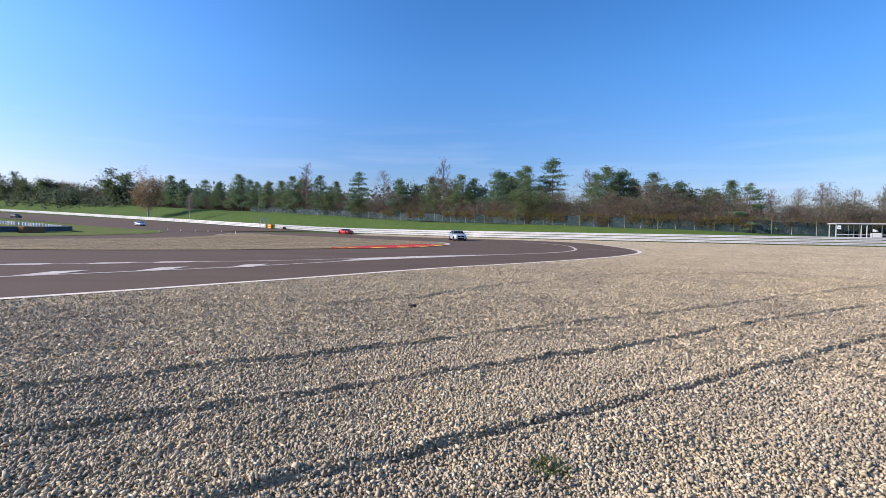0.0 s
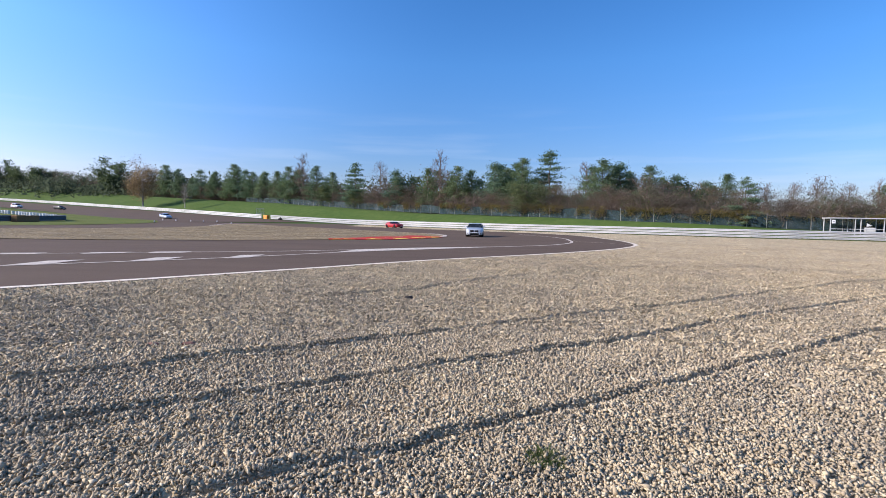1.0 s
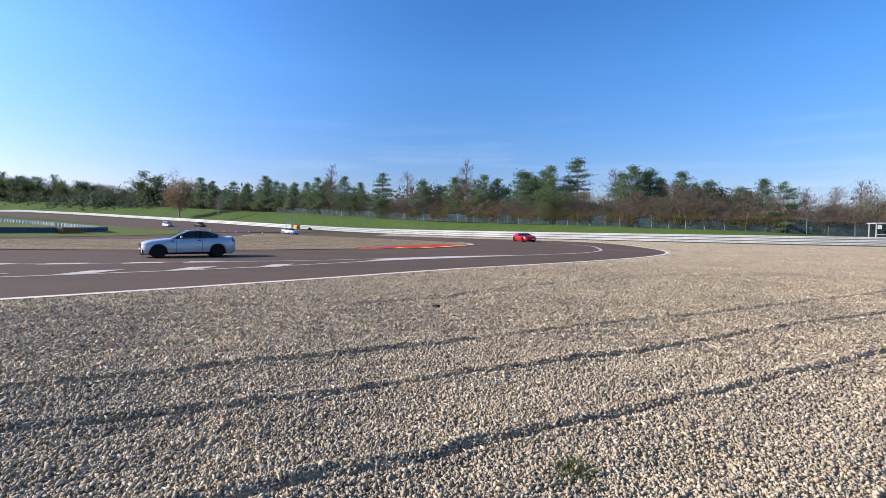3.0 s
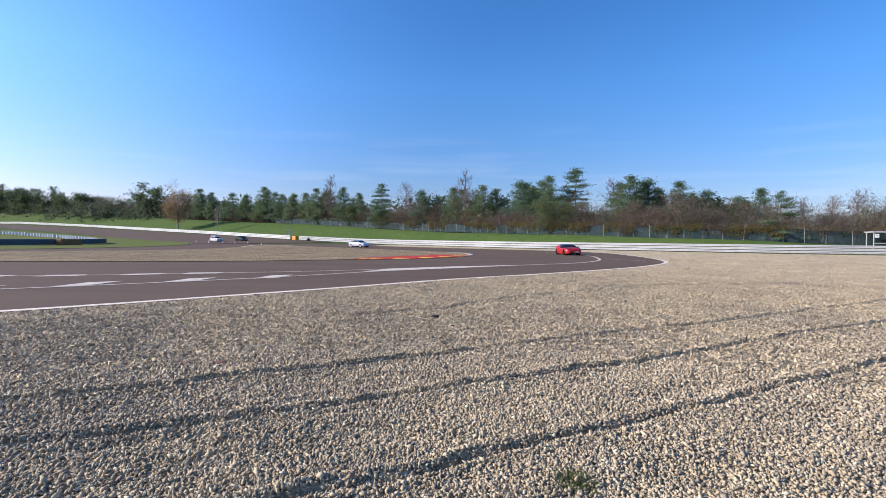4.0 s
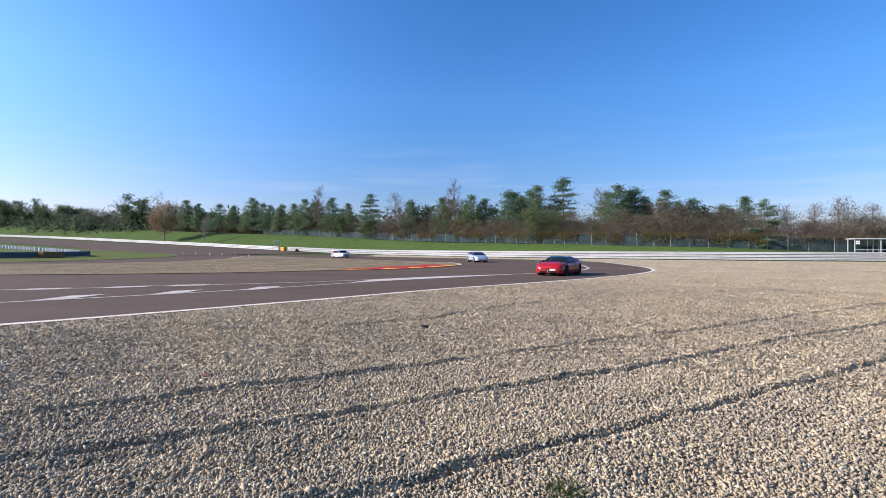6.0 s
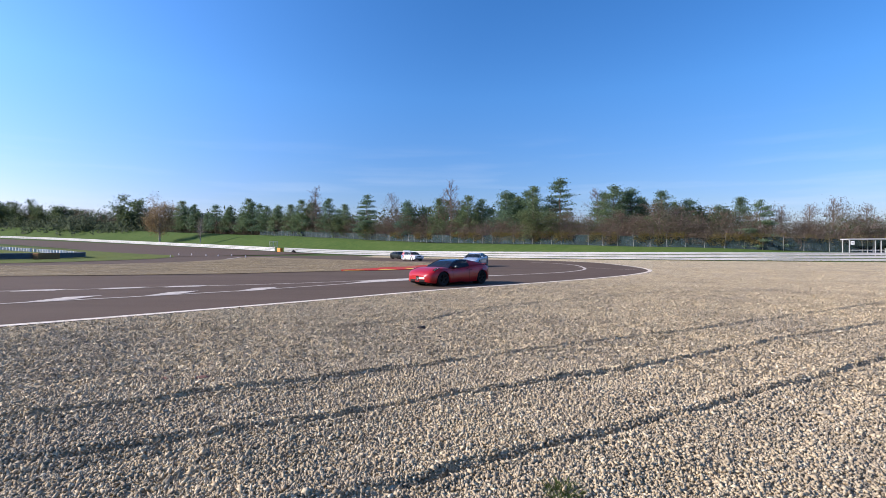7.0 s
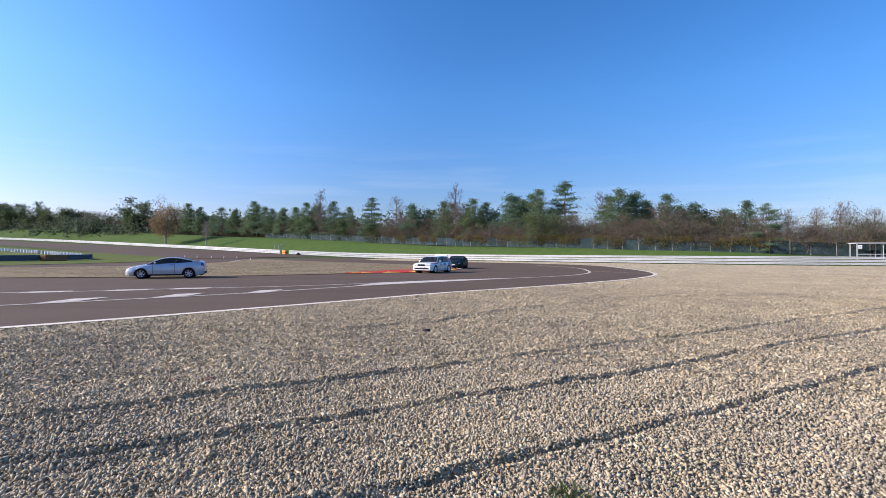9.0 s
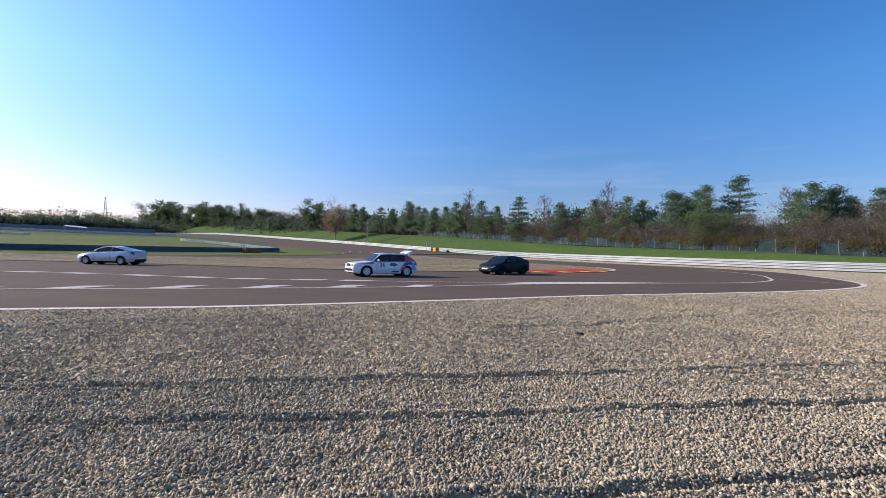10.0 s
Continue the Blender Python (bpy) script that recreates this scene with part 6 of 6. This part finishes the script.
def decal(root, s, name, x0, x1, low, high, material, label="", slant=0.0):
    """A painted field on both flanks between two heights; slant shifts its top along the car."""
    for sign in (1, -1):
        rows = []
        for a in np.linspace(0, 1, 8):
            x = x0 + (x1 - x0) * a
            row = []
            for b in np.linspace(0, 1, 5):
                z = low(a) + (high(a) - low(a)) * b
                xx = x + slant * b
                row.append((xx, sign * side_point(s, xx, z), z))
            rows.append(row)
        shell(name, rows if sign < 0 else [r[::-1] for r in rows], material, root, label)


decal(car_hatch, HATCH, "red_stripe", -1.02, -0.80, lambda a: 0.42, lambda a: 0.90, P_STRIPE_RED, "slanting red stripe", -0.38)
decal(car_hatch, HATCH, "dark_stripe", -1.30, -1.06, lambda a: 0.64, lambda a: 0.90, P_STRIPE_BLUE, "slanting dark blue stripe", -0.22)
decal(car_hatch, HATCH, "sky_stripe", -1.86, -1.62, lambda a: 0.42, lambda a: 0.86, P_STRIPE_SKY, "light blue stripe", 0.08)
decal(car_hatch, HATCH, "dark_stripe", -1.60, -1.40, lambda a: 0.70, lambda a: 0.86, P_STRIPE_BLUE, "dark blue stripe")
decal(car_hatch, HATCH, "bonnet_stripe", 0.75, 1.72, lambda a: 0.74 + 0.02 * a, lambda a: 0.84 - 0.05 * a, P_STRIPE_RED, "red stripe along the wing")
decal(car_hatch, HATCH, "oval_mark", -0.66, -0.16, lambda a: 0.70 - 0.09 * math.sqrt(max(0.02, 1 - (2 * a - 1) ** 2)), lambda a: 0.70 + 0.09 * math.sqrt(max(0.02, 1 - (2 * a - 1) ** 2)), P_STRIPE_BLUE, "dark oval mark")
decal(car_hatch, HATCH, "oval_bar", -0.56, -0.26, lambda a: 0.68, lambda a: 0.72, P_STRIPE_RED)
decal(car_hatch, HATCH, "sill_mark", -0.75, -0.30, lambda a: 0.25, lambda a: 0.33, P_STRIPE_BLUE)
for sign in (1, -1):
    text = bpy.data.curves.new("start_number", "FONT")
    text.body, text.size, text.align_x, text.extrude = "36", 0.38, "CENTER", 0.002
    number = new("start_number", text)
    text.materials.append(P_STRIPE_BLUE)
    number.parent = car_hatch
    number.matrix_basis = pose(0.28, sign * (side_point(HATCH, 0.28, 0.66) + 0.004), 0.56, 90, 0, 180 if sign > 0 else 0)
bm = bmesh.new()
corners = [bm.verts.new((x, y, z)) for y in (-0.58, 0.58) for x, z in ((-1.42, 1.385), (-1.72, 1.52), (-1.735, 1.485), (-1.43, 1.35))]
for i in range(4):
    bm.faces.new((corners[i], corners[(i + 1) % 4], corners[4 + (i + 1) % 4], corners[4 + i]))
bm.faces.new(corners[:4][::-1])
bm.faces.new(corners[4:])
bmesh.ops.recalc_face_normals(bm, faces=bm.faces)
wing = part("roof_wing", bm, P_WHITE, car_hatch, "white wing raised over the rear edge of the roof")
for y in (-0.58, 0.0, 0.58):
    bm = bmesh.new()
    box(bm, -1.60, -1.46, y - 0.02, y + 0.02, 1.26, 1.40)
    part("wing_stay", bm, P_WHITE, wing)
bm = bmesh.new()
for i in range(4):
    bmesh.ops.create_cone(bm, cap_ends=True, segments=14, radius1=0.07, radius2=0.07, depth=0.03, matrix=Matrix.Translation((1.965, (-0.56, -0.38, 0.38, 0.56)[i], 0.66)) @ pose(0, 0, 0, 0, 90, 0))
part("lamp_bezel", bm, M_LAMP, car_hatch)
# lip on the red car's tail, its flank intakes and badge shield
bm = bmesh.new()
box(bm, -1.93, -1.77, -0.60, 0.60, 0.945, 0.968, 0.010)
part("rear_spoiler", bm, P_RED, car_sports, "raised red lip on the tail")
for sign in (1, -1):
    bm = bmesh.new()
    v = [bm.verts.new((x, sign * (side_point(SPORTS, x, z) + 0.002), z)) for x, z in ((-0.42, 0.80), (-0.62, 0.87), (-0.60, 0.70), (-0.46, 0.66))]
    bm.faces.new(v if sign < 0 else v[::-1])
    part("side_intake", bm, M_BLACK, car_sports)
bm = bmesh.new()
v = [bm.verts.new(c) for c in ((2.008, -0.03, 0.39), (2.008, 0.03, 0.39), (2.008, 0.015, 0.30), (2.008, 0.0, 0.25), (2.008, -0.015, 0.30))]
bm.faces.new(v)
part("grille_shield", bm, M_RIM, car_sports)
for sign in (1, -1):
    for u, v in ((0.090, 5.55), (0.112, 5.7), (0.136, 5.85)):
        x, y, z = on_body(SPORTS, u, v, 0.012)
        bm = bmesh.new()
        bmesh.ops.create_icosphere(bm, subdivisions=2, radius=0.02, matrix=Matrix.Translation((x, sign * y, z)))
        part("lamp_bulb", bm, M_LAMP, car_sports, "small round headlamp in a black housing", True)
# vent on the silver-blue car's wing
for sign in (1, -1):
    body_patch("wing_vent", SALOON, 0.292, 0.325, 4.0, 4.5, M_BLACK, car_saloon, sign)


# ---- what moves ----
SALOON_WAY = [(0.0, 2.0, 68.3), (0.5, 3.6, 60.0), (1.0, 3.8, 51.9), (1.5, 1.9, 44.2), (2.0, -2.0, 37.0), (2.5, -7.8, 31.0), (3.0, -14.7, 24.8), (3.5, -22.1, 19.7), (4.0, -29.8, 14.9), (4.5, -37.7, 10.2), (5.0, -45.5, 5.5), (5.5, -53.4, 0.8), (6.0, -61.1, -4.0), (7.0, -76.3, -13.8), (8.0, -91.1, -24.0), (9.0, -105.8, -34.3), (10.0, -120.3, -44.7)]
SPORTS_WAY = [(0.0, -21.8, 107.9), (0.5, -15.3, 101.2), (1.0, -8.9, 94.5), (1.5, -3.4, 87.7), (2.0, 1.2, 80.9), (2.5, 5.0, 74.1), (3.0, 8.0, 67.3), (3.5, 10.2, 60.6), (4.0, 11.4, 54.0), (4.5, 11.8, 47.6), (5.0, 11.0, 41.5), (5.5, 9.3, 35.9), (6.0, 6.7, 31.0), (6.5, 3.5, 26.6), (7.0, -0.1, 23.0), (7.5, -4.05, 19.25), (8.0, -8.15, 15.3), (8.5, -13.2, 11.9), (9.0, -18.2, 8.8), (9.5, -23.6, 5.5), (10.0, -29.0, 2.2)]
SILVER_WAY = [(0.0, -87.5, 138.8), (0.5, -79.4, 132.1), (1.0, -71.1, 125.4), (1.5, -62.7, 118.8), (2.0, -54.4, 112.2), (2.5, -45.8, 105.6), (3.0, -36.9, 99.2), (3.5, -28.0, 93.0), (4.0, -19.3, 86.7), (4.5, -11.4, 80.3), (5.0, -4.9, 73.8), (5.5, 0.0, 67.1), (6.0, 2.8, 60.3), (6.5, 3.6, 53.7), (7.0, 2.3, 47.3), (7.5, -0.9, 41.4), (8.0, -5.7, 36.5), (8.5, -11.7, 32.7), (9.0, -18.2, 29.9), (9.5, -25.4, 27.3), (10.0, -33.8, 25.1)]
HATCH_WAY = [(0.0, -175.4, 176.7), (0.5, -159.6, 170.9), (1.0, -143.9, 165.0), (1.5, -128.6, 159.0), (2.0, -114.2, 152.5), (2.5, -100.6, 145.4), (3.0, -87.9, 137.7), (3.5, -75.9, 129.7), (4.0, -64.3, 121.5), (4.5, -53.0, 113.2), (5.0, -41.8, 105.0), (5.5, -31.0, 96.9), (6.0, -21.2, 88.8), (6.5, -12.8, 80.5), (7.0, -5.9, 72.2), (7.5, -0.9, 63.9), (8.0, 0.9, 55.7), (8.5, 0.5, 47.5), (9.0, -1.9, 39.6), (9.5, -6.5, 32.4), (10.0, -12.7, 25.7)]
DARK_WAY = [(0.0, -154.0, 173.5), (0.5, -141.2, 168.6), (1.0, -128.4, 163.8), (1.5, -115.5, 159.2), (2.0, -103.1, 154.3), (2.5, -91.6, 148.8), (3.0, -81.0, 142.7), (3.5, -71.0, 136.2), (4.0, -61.4, 129.4), (4.5, -51.7, 122.5), (5.0, -42.0, 115.6), (5.5, -32.6, 108.4), (6.0, -23.8, 101.0), (6.5, -16.0, 93.3), (7.0, -9.3, 85.3), (7.5, -3.9, 77.0), (8.0, -0.6, 68.4), (8.5, 0.9, 59.5), (9.0, 0.1, 50.7), (9.5, -3.0, 42.1), (10.0, -7.1, 34.2)]


def drive(car, way, radius):
    """Keys a car along its way, pointing where it goes, and turns its wheels."""
    times = np.array([w[0] for w in way])
    xy = np.array([w[1:] for w in way])
    slope = np.gradient(xy, times, axis=0)
    rows = []
    for (t, x, y), (dx, dy) in zip(way, slope):
        ahead = math.hypot(dx, dy)
        climb = (rise(x + dx / ahead, y + dy / ahead) - rise(x - dx / ahead, y - dy / ahead)) / 2
        rows.append((t, pose(x, y, rise(x, y) + 0.035 * (math.hypot(x, y) > 100), 0, -math.degrees(math.atan(climb)), math.degrees(math.atan2(dy, dx)))))
    walk(car, rows)
    speed = np.hypot(slope[:, 0], slope[:, 1])
    wheels = [c for c in car.children if c.name.startswith("wheel")]
    places = [w.matrix_basis.translation.copy() for w in wheels]
    turn = 0.0
    turns = []
    for k in range(301):
        turns.append(turn)
        turn += min(80.0, math.degrees(float(np.interp(k / 30, times, speed)) / 30 / radius))
    for w, p in zip(wheels, places):
        walk(w, [(k / 30, pose(p.x, p.y, p.z, 0, a, 0)) for k, a in enumerate(turns)])


def motions():
    drive(car_saloon, SALOON_WAY, SALOON["wheel"])
    drive(car_sports, SPORTS_WAY, SPORTS["wheel"])
    drive(car_silver, SILVER_WAY, COUPE["wheel"])
    drive(car_hatch, HATCH_WAY, HATCH["wheel"])
    drive(car_dark, DARK_WAY, DARK["wheel"])


motions()
